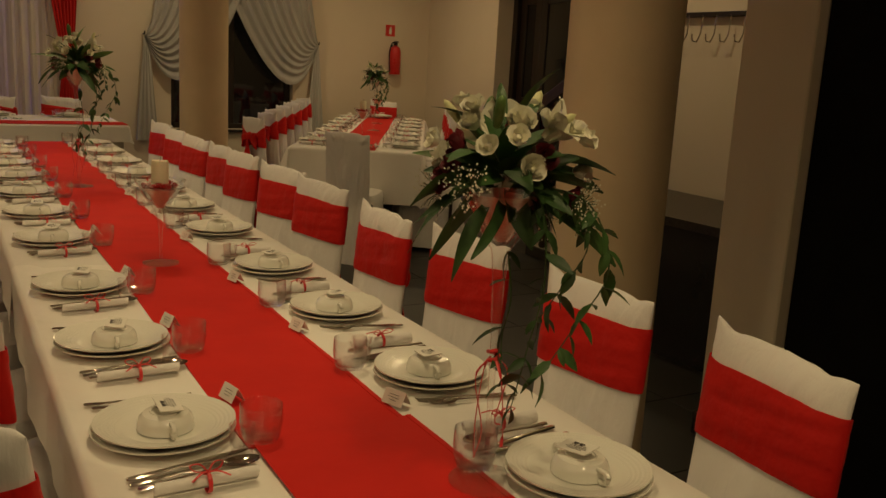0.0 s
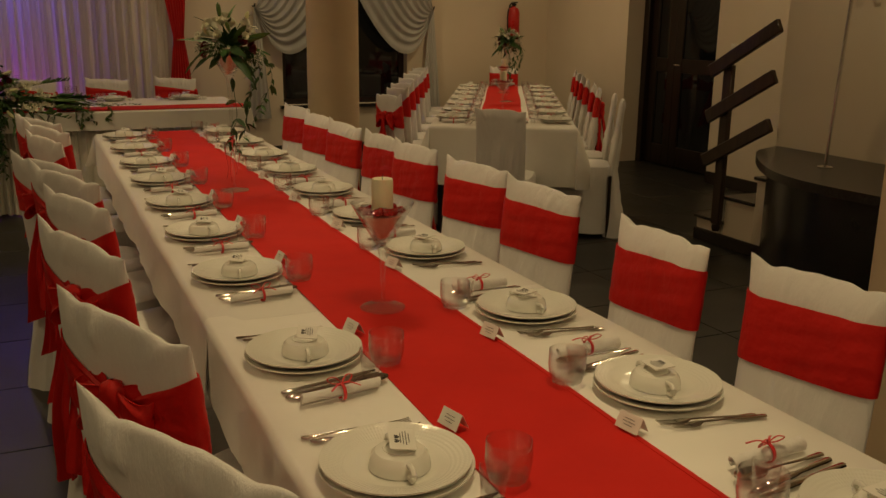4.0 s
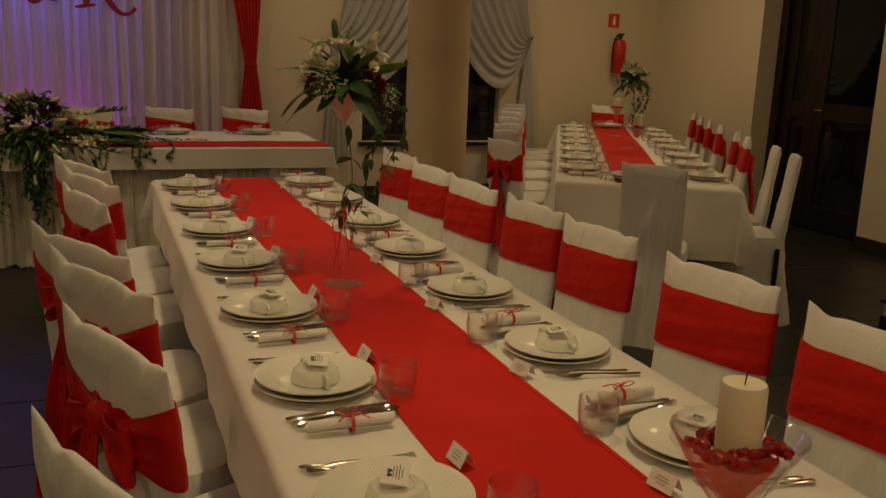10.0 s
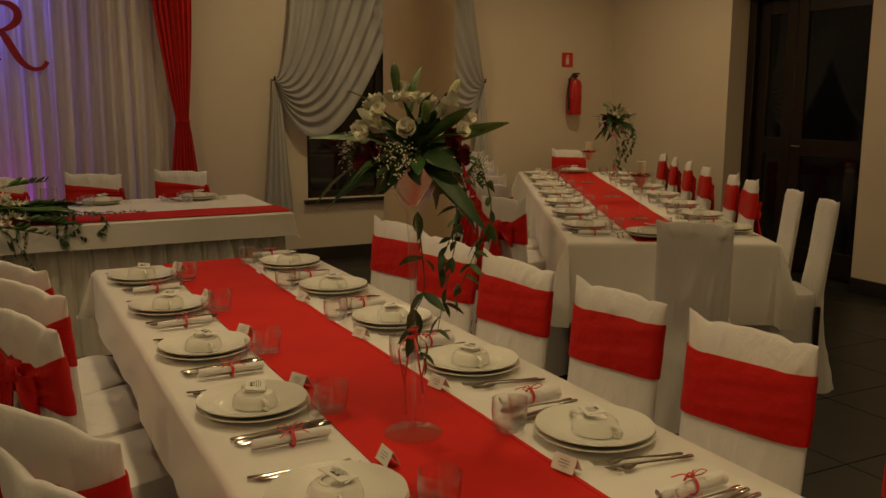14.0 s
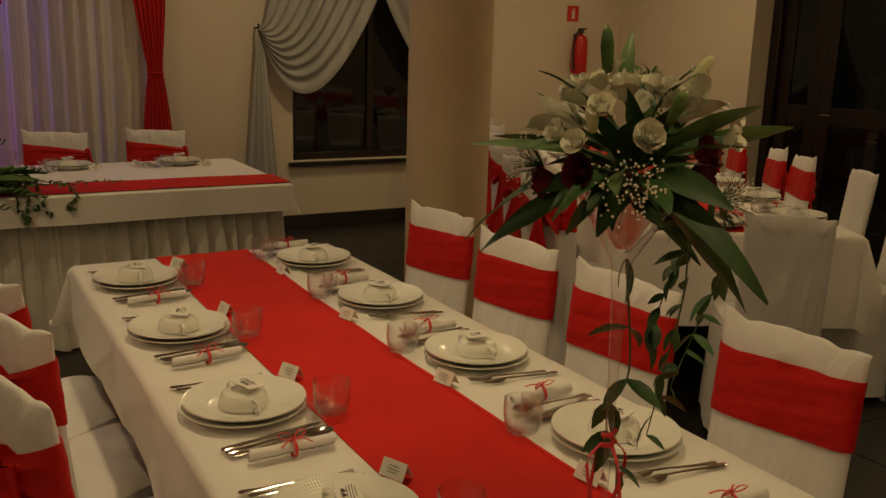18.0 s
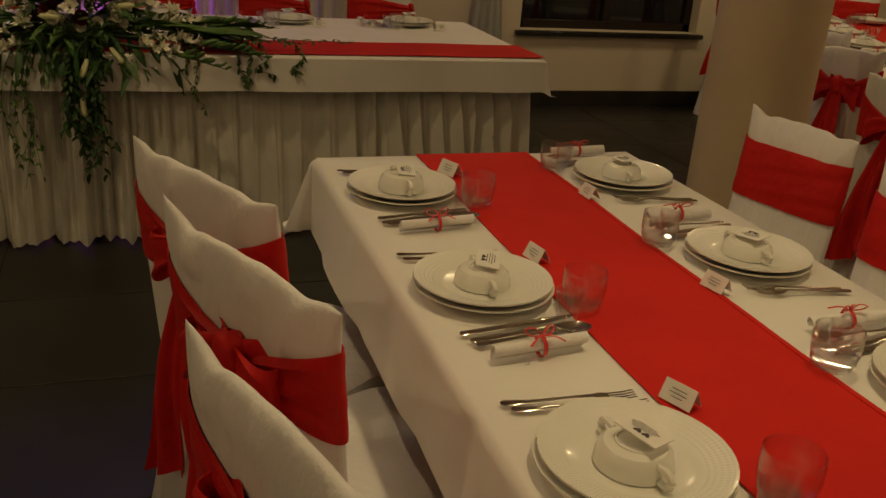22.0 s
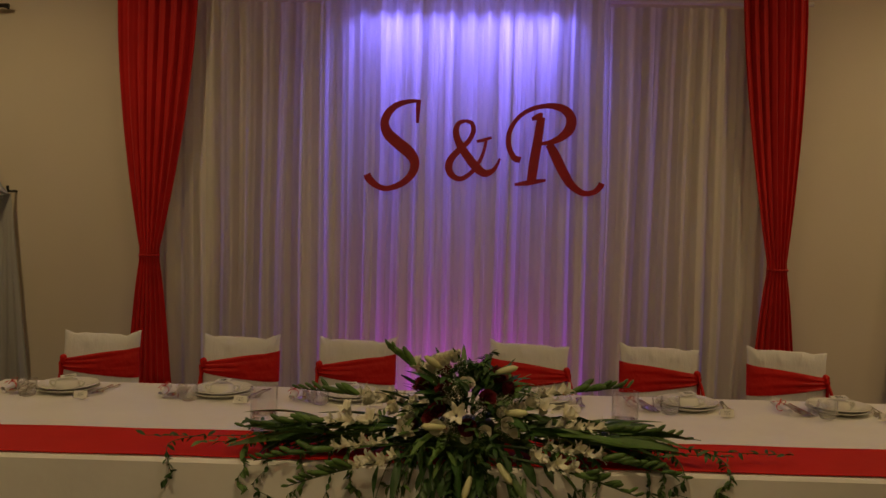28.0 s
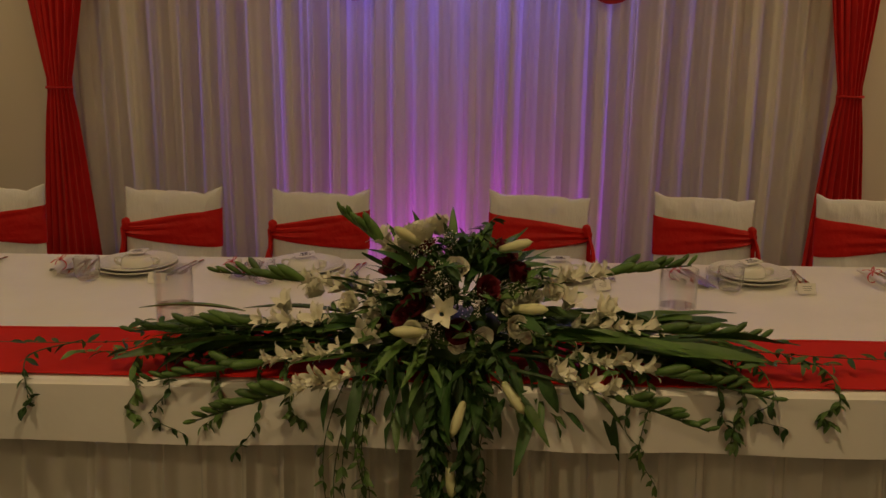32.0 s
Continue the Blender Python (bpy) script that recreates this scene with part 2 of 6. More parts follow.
PLATECHINA = embossed("embossed_porcelain")
STEEL = two_tone("cutlery_steel", (0.56, 0.53, 0.48), (0.68, 0.65, 0.60), 20, 0.10, 300, 0.03, rough_var=0.04, Metallic=1.0)
CHROME = two_tone("chrome", (0.7, 0.7, 0.7), (0.8, 0.8, 0.8), 20, 0.12, 300, 0.0, Metallic=1.0)
NAPKIN = fabric("napkin_cloth", (0.79, 0.77, 0.74), (0.86, 0.84, 0.81), 0.85, 1000, 0.35, wr_scale=40)
RIBBON = fabric("red_ribbon", (0.60, 0.012, 0.012), (0.70, 0.02, 0.018), 0.4, 900, 0.1)
PAPER = two_tone("card_paper", (0.78, 0.76, 0.70), (0.82, 0.80, 0.74), 30, 0.7, 400, 0.05)
INK = two_tone("print_ink", (0.03, 0.03, 0.03), (0.06, 0.05, 0.05), 40, 0.6, 0, 0)
GLASS = glass("clear_glass", (1, 1, 1), 0.0, 1.48, 0.97, 0.05)
TUMBLERGLASS = glass("thin_glass", (1, 1, 1), 0.0, 1.5, 0.97, 0.06)
BASEGLASS = glass("pressed_glass", (1, 1, 1), 0.0, 1.5, 0.72, 0.10)
BLACKWOOD = wood("dark_wood", (0.007, 0.004, 0.003), (0.020, 0.010, 0.006), 0.35)
RAILWOOD = wood("rail_wood", (0.020, 0.010, 0.006), (0.050, 0.026, 0.014), 0.35)
LACQUER = two_tone("black_lacquer", (0.010, 0.010, 0.011), (0.018, 0.017, 0.016), 4, 0.22, 80, 0.05)
GRANITE = two_tone("dark_counter_top", (0.012, 0.011, 0.010), (0.04, 0.035, 0.03), 60, 0.3, 200, 0.03)
DARKPANE = two_tone("night_glass", (0.004, 0.005, 0.007), (0.008, 0.008, 0.010), 2, 0.05, 40, 0.02, rough_var=0.02)
WAX = two_tone("candle_wax", (0.80, 0.72, 0.52), (0.84, 0.77, 0.58), 10, 0.5, 80, 0.05, Subsurface_Weight=0.3, Subsurface_Radius=(0.02, 0.012, 0.006))
EXTRED = two_tone("extinguisher_red", (0.50, 0.012, 0.012), (0.58, 0.02, 0.016), 8, 0.3, 100, 0.03)
SIGNRED = two_tone("sign_red", (0.60, 0.03, 0.02), (0.66, 0.04, 0.03), 8, 0.5, 100, 0.02)
LETTER = two_tone("letter_red", (0.36, 0.006, 0.014), (0.44, 0.010, 0.020), 20, 0.45, 200, 0.06)
# near-black colour that carries the darkness of the doorway by the pier
DOORWAYBLACK = two_tone("matt_black_paint", (0.003, 0.003, 0.003), (0.006, 0.0055, 0.005), 6, 0.85, 90, 0.1, Specular_IOR_Level=0.15)
BLACK = two_tone("black_plastic", (0.012, 0.012, 0.012), (0.02, 0.02, 0.02), 30, 0.45, 200, 0.05)
WHITEPL = two_tone("white_plastic", (0.70, 0.67, 0.60), (0.74, 0.71, 0.64), 20, 0.4, 100, 0.02)
LEAF = two_tone("leaf_green", (0.020, 0.062, 0.012), (0.050, 0.120, 0.026), 25, 0.55, 120, 0.2, vary=0.3)
LEAF2 = two_tone("pale_leaf", (0.06, 0.13, 0.025), (0.12, 0.21, 0.05), 25, 0.5, 120, 0.2, vary=0.3)
STEM = two_tone("stem_green", (0.03, 0.07, 0.02), (0.05, 0.10, 0.03), 30, 0.5, 120, 0.1)
PETAL = two_tone("white_petal", (0.76, 0.74, 0.58), (0.84, 0.82, 0.70), 30, 0.6, 90, 0.15, vary=0.08, Subsurface_Weight=0.15, Subsurface_Radius=(0.004, 0.004, 0.003))
BUD = two_tone("lily_bud", (0.60, 0.62, 0.30), (0.74, 0.72, 0.46), 20, 0.5, 90, 0.1, vary=0.1)
DARKRED = two_tone("dark_red_petal", (0.09, 0.004, 0.010), (0.16, 0.008, 0.016), 30, 0.6, 90, 0.2, vary=0.2)
PINKSAND = two_tone("pink_granules", (0.66, 0.34, 0.26), (0.76, 0.48, 0.38), 90, 0.7, 200, 0.5, 0.004)
BERRY = two_tone("red_stones", (0.22, 0.004, 0.008), (0.36, 0.010, 0.012), 60, 0.2, 150, 0.1, Coat_Weight=0.5)
POLLEN = two_tone("stamen", (0.35, 0.18, 0.03), (0.5, 0.28, 0.05), 30, 0.8, 100, 0.1)

import collections


# ---- mesh helpers ----
def join(*pieces):
    """Several (verts, faces) as one."""
    verts, faces = [], []
    for v, f in pieces:
        k = len(verts)
        verts += [tuple(p) for p in v]
        faces += [tuple(i + k for i in q) for q in f]
    return verts, faces


def moved(piece, m):
    return [tuple(m @ Vector(p)) for p in piece[0]], piece[1]


def box(x0, y0, z0, x1, y1, z1, bev=0.004):
    bm = bmesh.new()
    bmesh.ops.create_cube(bm, size=1.0)
    for v in bm.verts:
        v.co = ((x0 + x1) / 2 + v.co.x * (x1 - x0), (y0 + y1) / 2 + v.co.y * (y1 - y0), (z0 + z1) / 2 + v.co.z * (z1 - z0))
    if bev:
        bmesh.ops.bevel(bm, geom=bm.edges[:], offset=bev, segments=1, affect="EDGES", clamp_overlap=True)
    bm.verts.index_update()
    out = [tuple(v.co) for v in bm.verts], [tuple(v.index for v in f.verts) for f in bm.faces]
    bm.free()
    return out


def lathe(profile, n=24, cx=0.0, cy=0.0):
    """Profile of (radius, z) turned about z; a radius of 0 closes it."""
    verts, faces, rings = [], [], []
    for r, z in profile:
        if r < 1e-6:
            rings.append([len(verts)] * n)
            verts.append((cx, cy, z))
        else:
            rings.append(list(range(len(verts), len(verts) + n)))
            verts += [(cx + r * math.cos(2 * math.pi * k / n), cy + r * math.sin(2 * math.pi * k / n), z) for k in range(n)]
    for a, b in zip(rings, rings[1:]):
        for k in range(n):
            q = [a[k], a[(k + 1) % n], b[(k + 1) % n], b[k]]
            q = [v for i, v in enumerate(q) if v not in q[:i]]
            if len(q) > 2:
                faces.append(tuple(q))
    return verts, faces


def tube(points, radii, n=8, caps=True, flat=1.0):
    """A round rod along points; flat squeezes it upright."""
    pts = [Vector(p) for p in points]
    if not isinstance(radii, (list, tuple)):
        radii = [radii] * len(pts)
    verts, faces = [], []
    for i, p in enumerate(pts):
        d = (pts[min(i + 1, len(pts) - 1)] - pts[max(i - 1, 0)]).normalized()
        up = Vector((0, 0, 1)) if abs(d.z) < 0.95 else Vector((1, 0, 0))
        a = d.cross(up).normalized()
        b = a.cross(d)
        for k in range(n):
            w = 2 * math.pi * k / n
            verts.append(tuple(p + radii[i] * (math.cos(w) * a + math.sin(w) * flat * b)))
    for i in range(len(pts) - 1):
        for k in range(n):
            faces.append((i * n + k, i * n + (k + 1) % n, (i + 1) * n + (k + 1) % n, (i + 1) * n + k))
    if caps:
        faces += [tuple(range(n))[::-1], tuple(range((len(pts) - 1) * n, len(pts) * n))]
    return verts, faces


def sheet(fn, nu, nv, loop=False):
    """A grid fn(u, v) with u, v in 0..1; loop closes it along u."""
    cols = nu if loop else nu + 1
    verts = [tuple(fn(i / nu, j / nv)) for j in range(nv + 1) for i in range(cols)]
    faces = []
    for j in range(nv):
        for i in range(nu):
            a, b = j * cols + i, j * cols + (i + 1) % cols
            faces.append((a, b, b + cols, a + cols))
    return verts, faces


def spline(points, steps=6):
    """A smooth line through points of any size."""
    p = [np.array(q, float) for q in points]
    p = [2 * p[0] - p[1]] + p + [2 * p[-1] - p[-2]]
    out = []
    for i in range(1, len(p) - 2):
        for k in range(steps):
            t = k / steps
            out.append(0.5 * (2 * p[i] + (p[i + 1] - p[i - 1]) * t + (2 * p[i - 1] - 5 * p[i] + 4 * p[i + 1] - p[i + 2]) * t * t + (3 * p[i] - p[i - 1] - 3 * p[i + 1] + p[i + 2]) * t**3))
    return out + [p[-2]]


def mesh(name, piece, mat):
    me = bpy.data.meshes.new(name)
    me.from_pydata([tuple(v) for v in piece[0]], [], piece[1])
    bm = bmesh.new()
    bm.from_mesh(me)
    bmesh.ops.recalc_face_normals(bm, faces=bm.faces)
    bm.to_mesh(me)
    bm.free()
    me.materials.append(mat)
    return me


def smooth(me, angle=40):
    me.polygons.foreach_set("use_smooth", [True] * len(me.polygons))
    me.set_sharp_from_angle(angle=radians(angle))
    return me


def shell(me, thick):
    """A sheet made into cloth of some thickness, with a crisp hem round its open edges."""
    n = len(me.vertices)
    co, no = np.empty(n * 3), np.empty(n * 3)
    me.vertices.foreach_get("co", co)
    me.vertex_normals.foreach_get("vector", no)
    faces = [tuple(p.vertices) for p in me.polygons]
    seen = collections.Counter((min(q), max(q)) for f in faces for q in zip(f, f[1:] + f[:1]))
    rim = [(q[1], q[0], q[0] + n, q[1] + n) for f in faces for q in zip(f, f[1:] + f[:1]) if seen[(min(q), max(q))] == 1]
    verts = np.concatenate([co, co - no * thick]).reshape(-1, 3).tolist()
    out = bpy.data.meshes.new(me.name)
    out.from_pydata(verts, [], faces + [tuple(v + n for v in reversed(f)) for f in faces] + rim)
    out.materials.append(me.materials[0])
    return out


def part(name, piece, mat, parent=None, label="", thick=0.0, angle=40):
    """One mesh object, a thing of its own or a part under parent; thick gives cloth its depth."""
    me = mesh(name, piece, mat)
    ob = new(name, smooth(shell(me, thick) if thick else me, max(angle, 50) if thick else angle))
    ob.parent = parent
    return tagged(ob, label)


def again(ob, parent, m, name=None):
    """The same mesh once more, as another part."""
    o = new(name or ob.name.split(".")[0], ob.data)
    o.parent = parent
    o.matrix_basis = m
    return o


def empty(name, m=None, **tags):
    ob = new(name)
    ob.empty_display_size = 0.1
    if m:
        ob.matrix_basis = m
    return tagged(ob, **tags)


def thing(name, piece, mat, label, category, group="", kind="", m=None, thick=0.0, angle=40):
    ob = part(name, piece, mat, None, label, thick, angle)
    if m:
        ob.matrix_basis = m
    return tagged(ob, "", category, group, kind)


rng = random.Random(7)

# ---- the room ----
X0, X1, Y0, Y1 = -5.6, 5.92, -2.2, 10.73
TZ = 0.77


def structure(name, piece, mat, label, angle=30):
    return thing(name, piece, mat, label, name.split("_")[0], "", "structure", angle=angle)


floor = structure("floor", box(X0 - 0.2, Y0 - 0.2, -0.15, 8.2, Y1 + 0.2, -0.004, 0), GROUT, "dark grey polished floor tiles with thin joints")
ceiling = structure("ceiling", box(X0 - 0.2, Y0 - 0.2, CEIL, 8.2, Y1 + 0.2, CEIL + 0.15, 0), CEILING, "plain off-white painted ceiling")


def pierced(axis, at, thick, a0, a1, z1, holes):
    """A wall along x or y from a0 to a1, standing on the floor, with rectangular holes (b0, b1, c0, c1) in it."""
    pieces, edge = [], a0

    def put(p, q, lo, hi):
        if q - p > 1e-4 and hi - lo > 1e-4:
            pieces.append(box(p, at, lo, q, at + thick, hi, 0) if axis == "x" else box(at, p, lo, at + thick, q, hi, 0))

    for b0, b1, c0, c1 in sorted(holes):
        put(edge, b0, 0, z1)
        put(b0, b1, 0, c0)
        put(b0, b1, c1, z1)
        edge = b1
    put(edge, a1, 0, z1)
    return join(*pieces)


WIN = [(2.63, 4.08, 0.55, 2.35), (-4.53, -3.08, 0.55, 2.35)]
structure("wall_north", pierced("x", Y1, 0.25, X0 - 0.2, X1 + 0.2, CEIL, WIN), PLASTER, "cream plastered wall behind the head table")
DOOR = (7.70, 9.09, 0.0, 2.36)
structure("wall_east", pierced("y", X1, 0.40, 5.24, Y1, CEIL, [DOOR]), PLASTER, "cream plastered wall with a dark doorway")
structure("wall_west", box(X0 - 0.2, Y0, 0, X0, Y1, CEIL, 0), PLASTER, "plain cream plastered wall")
structure("wall_south", box(X0 - 0.2, Y0 - 0.2, 0, 8.2, Y0, CEIL, 0), PLASTER, "plain cream plastered wall")
# unseen wall, added to close the room to the east
structure("wall_far_east", box(8.0, Y0, 0, 8.2, 5.10, CEIL, 0), PLASTER, "cream plastered wall added out of view to close the room")
structure("wall_stair", box(4.30, 2.9, 0, 4.44, 5.24, CEIL, 0.003), PLASTER, "cream plastered wall beside the stairs")
structure("wall_stair_back", box(4.44, 5.10, 0, 8.2, 5.24, CEIL, 0), PLASTER, "cream plastered wall closing the stairwell")
# added closing wall, out of view; it carries no coat rail
structure("wall_cloakroom", box(4.30, 2.78, 0, 8.0, 2.9, CEIL, 0), PLASTER, "cream plastered wall added out of view behind the counter")
structure("pier", box(2.97, 2.39, 0, 3.42, 2.72, CEIL, 0.006), PLASTER, "cream plastered square pier beside a round column")
# unseen wall added behind the pier as closure
structure("wall_passage", box(3.42, 2.39, 0, 4.58, 2.5, CEIL, 0), PLASTER, "plain cream plastered wall")
# black panel with an added handle, standing in for the unlit doorway
d2 = empty("door_2", pose(0, 0, 0), label="tall matt black panel in place of the dark doorway beside the cream pier", category="door", kind="structure")
part("door_leaf", box(3.02, 1.125, 0.01, 3.06, 2.385, 2.605, 0.004), DOORWAYBLACK, d2)
part("door_handle", tube([(3.02, 1.26, 1.05), (2.975, 1.26, 1.05), (2.97, 1.38, 1.05)], 0.009), BLACK, d2)
structure("wall_south_east", join(box(2.99, Y0, 0, 3.1, 1.12, CEIL, 0), box(3.0, 1.12, 2.61, 3.1, 2.388, CEIL, 0)), PLASTER, "plain cream plastered wall")

# baseboards
for nm, b in (("baseboard", box(X0, Y1 - 0.016, 0, X1, Y1 - 0.001, 0.115)), ("baseboard", box(X1 - 0.016, 9.09, 0, X1 - 0.001, Y1 - 0.017, 0.115)),
              ("baseboard", box(X1 - 0.016, 5.94, 0, X1 - 0.001, 7.70, 0.115)), ("baseboard", box(2.955, 2.40, 0, 2.969, 2.72, 0.10)),
              ("baseboard", box(2.956, 2.721, 0, 3.42, 2.735, 0.10)), ("baseboard", box(4.284, 2.92, 0, 4.299, 5.24, 0.10))):
    thing(nm, b, BASEB, "dark brown polished stone baseboard", "baseboard", "", "structure")


# windows in the north wall
def window(name, x0, x1, z0, z1):
    w = empty(name, pose(0, 0, 0), label="dark window at night in a thin dark frame", category="window", kind="structure")
    y = Y1 + 0.10
    fr = join(box(x0, y, z0, x0 + 0.06, y + 0.06, z1), box(x1 - 0.06, y, z0, x1, y + 0.06, z1), box(x0, y, z1 - 0.06, x1, y + 0.06, z1), box(x0, y, z0, x1, y + 0.06, z0 + 0.06))
    part("window_frame", fr, BLACKWOOD, w)
    xm = (x0 + x1) / 2
    part("mullion", box(xm - 0.03, y, z0 + 0.06, xm + 0.03, y + 0.06, z1 - 0.06), BLACKWOOD, w)
    for a, b in ((x0 + 0.06, xm - 0.03), (xm + 0.03, x1 - 0.06)):
        part("pane", box(a, y + 0.025, z0 + 0.06, b, y + 0.035, z1 - 0.06, 0), DARKPANE, w)
    part("window_sill", box(x0 - 0.04, Y1 - 0.05, z0 - 0.035, x1 + 0.04, Y1 + 0.10, z0 - 0.002), LACQUER, w, "black polished sill")


window("window_1", *WIN[0])
window("window_2", *WIN[1])

# door in the east wall
d = empty("door_1", pose(0, 0, 0), label="dark brown double door with glass panes, closed", category="door", kind="structure")
y0, y1, _, zt = DOOR
x = X1 + 0.20
part("door_frame", join(box(x, y0 + 0.002, 0, x + 0.14, y0 + 0.09, zt - 0.09), box(x, y1 - 0.09, 0, x + 0.14, y1 - 0.002, zt - 0.09), box(x, y0 + 0.002, zt - 0.088, x + 0.14, y1 - 0.002, zt - 0.002)), BLACKWOOD, d, "dark brown door frame")
for a, b in ((y0 + 0.092, (y0 + y1) / 2 + 0.2), ((y0 + y1) / 2 + 0.203, y1 - 0.092)):
    leaf = part("door_leaf", join(box(x + 0.05, a, 0.01, x + 0.09, a + 0.11, zt - 0.092), box(x + 0.05, b - 0.11, 0.01, x + 0.09, b, zt - 0.092),
                                  box(x + 0.05, a + 0.11, zt - 0.21, x + 0.09, b - 0.11, zt - 0.092), box(x + 0.05, a + 0.11, 0.01, x + 0.09, b - 0.11, 0.22),
                                  box(x + 0.05, a + 0.11, 0.98, x + 0.09, b - 0.11, 1.12)), BLACKWOOD, d)
    part("pane", box(x + 0.066, a + 0.11, 0.22, x + 0.074, b - 0.11, 0.98, 0), DARKPANE, leaf)
    part("pane", box(x + 0.066, a + 0.11, 1.12, x + 0.074, b - 0.11, zt - 0.21, 0), DARKPANE, leaf)
part("door_handle", tube([(x + 0.05, 8.52, 1.06), (x - 0.01, 8.52, 1.06), (x - 0.012, 8.43, 1.06)], 0.009), STEEL, d, "steel lever handle")
# unseen black plate in place of the darkness beyond the door
structure("door_backing", box(X1 + 0.402, y0 - 0.1, 0, X1 + 0.44, y1 + 0.1, zt, 0), BLACK, "black plate standing in for the darkness behind the closed door")

# light switch on the east wall
sw = empty("light_switch", pose(X1, 7.46, 1.26), label="white plastic light switch on the cream wall", category="switch")
part("plate", box(-0.012, -0.04, -0.04, -0.001, 0.04, 0.04, 0.003), WHITEPL, sw)
part("rocker", box(-0.017, -0.025, -0.025, -0.0125, 0.025, 0.025, 0.002), WHITEPL, sw)


# round columns
def column(x, y, r):
    c = empty("column", pose(x, y, 0), label="round cream-painted column standing on a dark base ring", category="column", group="round columns")
    part("shaft", lathe([(r, 0.10), (r, 1.0), (r * 0.995, 2.0), (r, CEIL - 0.002)], 48), COLUMN, c)
    part("base_ring", lathe([(0, 0.0), (r + 0.014, 0.0), (r + 0.014, 0.09), (r + 0.006, 0.10), (0, 0.10)], 48), BASEB, c, "dark stone base ring")


column(2.15, 7.43, 0.187)
column(2.253, 2.548, 0.185)

# stairs with their railing
st = empty("staircase", pose(0, 0, 0), label="pale stairs with dark treads climbing beside the wall", category="stairs", kind="structure")
for k in range(3):
    ya = 5.93 - 0.27 * k
    yb = max(ya - 0.27, 5.242)
    part("step", box(4.33, yb, 0.0, X1 - 0.002, ya, 0.175 * (k + 1) - 0.022, 0.002), PLASTER, st)
    part("tread", box(4.315, yb, 0.175 * (k + 1) - 0.022, X1 - 0.002, ya + 0.02, 0.175 * (k + 1), 0.003), BASEB, st, "dark stone tread")
part("skirting", box(4.310, 5.242, 0.0, 4.329, 5.935, 0.085), BASEB, st)
rl = empty("stair_railing", pose(0, 0, 0), label="dark brown wooden stair railing with three sloping boards", category="railing")
part("newel_post", join(box(4.275, 5.655, 0.15, 4.313, 5.735, 1.215, 0.006), lathe([(0, 0.10), (0.022, 0.105), (0.030, 0.13), (0.026, 0.152), (0, 0.152)], 14, 4.294, 5.695)), RAILWOOD, rl)
for za in (1.165, 0.865, 0.57):
    dy, dz = -0.575, 0.305
    m = pose(4.252, 5.825, za, 0, 0, 0) @ Matrix.Rotation(math.atan2(dz, dy), 4, "X")
    part("rail_board", moved(box(-0.018, 0, -0.043, 0.018, math.hypot(dy, dz), 0.043, 0.006), m), RAILWOOD, rl)

# black counter with a rounded end
bar = empty("bar_counter", pose(0, 0, 0), label="black lacquered counter with a rounded end and dark top", category="counter")
edge = spline([(4.27, 5.20), (4.02, 5.09), (3.78, 4.84), (3.56, 4.52), (3.46, 4.22), (3.46, 3.90), (3.50, 3.45), (3.53, 2.95)], 5)


def slab(line, back, z0, z1, inset):
    vs = [(p[0] + inset, p[1] - inset * 0.4) for p in line]
    ring = vs + [(back, vs[-1][1]), (back, vs[0][1])]
    n = len(ring)
    v = [(a, b, z0) for a, b in ring] + [(a, b, z1) for a, b in ring]
    f = [(k, (k + 1) % n, n + (k + 1) % n, n + k) for k in range(n)] + [tuple(range(n))[::-1], tuple(range(n, 2 * n))]
    return v, f


part("body", slab(edge, 4.278, 0.0, 0.705, 0.07), LACQUER, bar)
part("counter_top", slab(edge, 4.281, 0.705, 0.75, 0.0), GRANITE, bar, "dark speckled counter top")
pole = empty("counter_pole", pose(3.88, 4.46, 0.75), label="thin steel pole standing on the black counter", category="pole")
part("rod", tube([(0, 0, 0.0), (0.02, -0.03, 1.00)], 0.009, 10), CHROME, pole)
part("base_disc", lathe([(0, 0), (0.04, 0), (0.04, 0.006), (0.012, 0.012), (0, 0.012)], 20), CHROME, pole)
part("hook", tube([(0.02, -0.03, 0.995), (0.05, -0.05, 1.0), (0.07, -0.06, 0.97)], 0.008, 8), CHROME, pole)

# coat rail on the wall behind the counter
cr = empty("coat_rail", pose(0, 0, 0), label="dark coat rail with wire hooks on the cream wall", category="coat rail")
part("rail", box(4.262, 3.30, 1.80, 4.298, 4.78, 1.828, 0.003), BLACKWOOD, cr)
for k in range(13):
    yy = 3.36 + 0.11 * k
    part("coat_hook", tube([(4.266, yy, 1.81), (4.258, yy, 1.70), (4.252, yy + 0.018, 1.655), (4.246, yy + 0.045, 1.66), (4.243, yy + 0.052, 1.70)], 0.0045, 6), STEEL, cr)


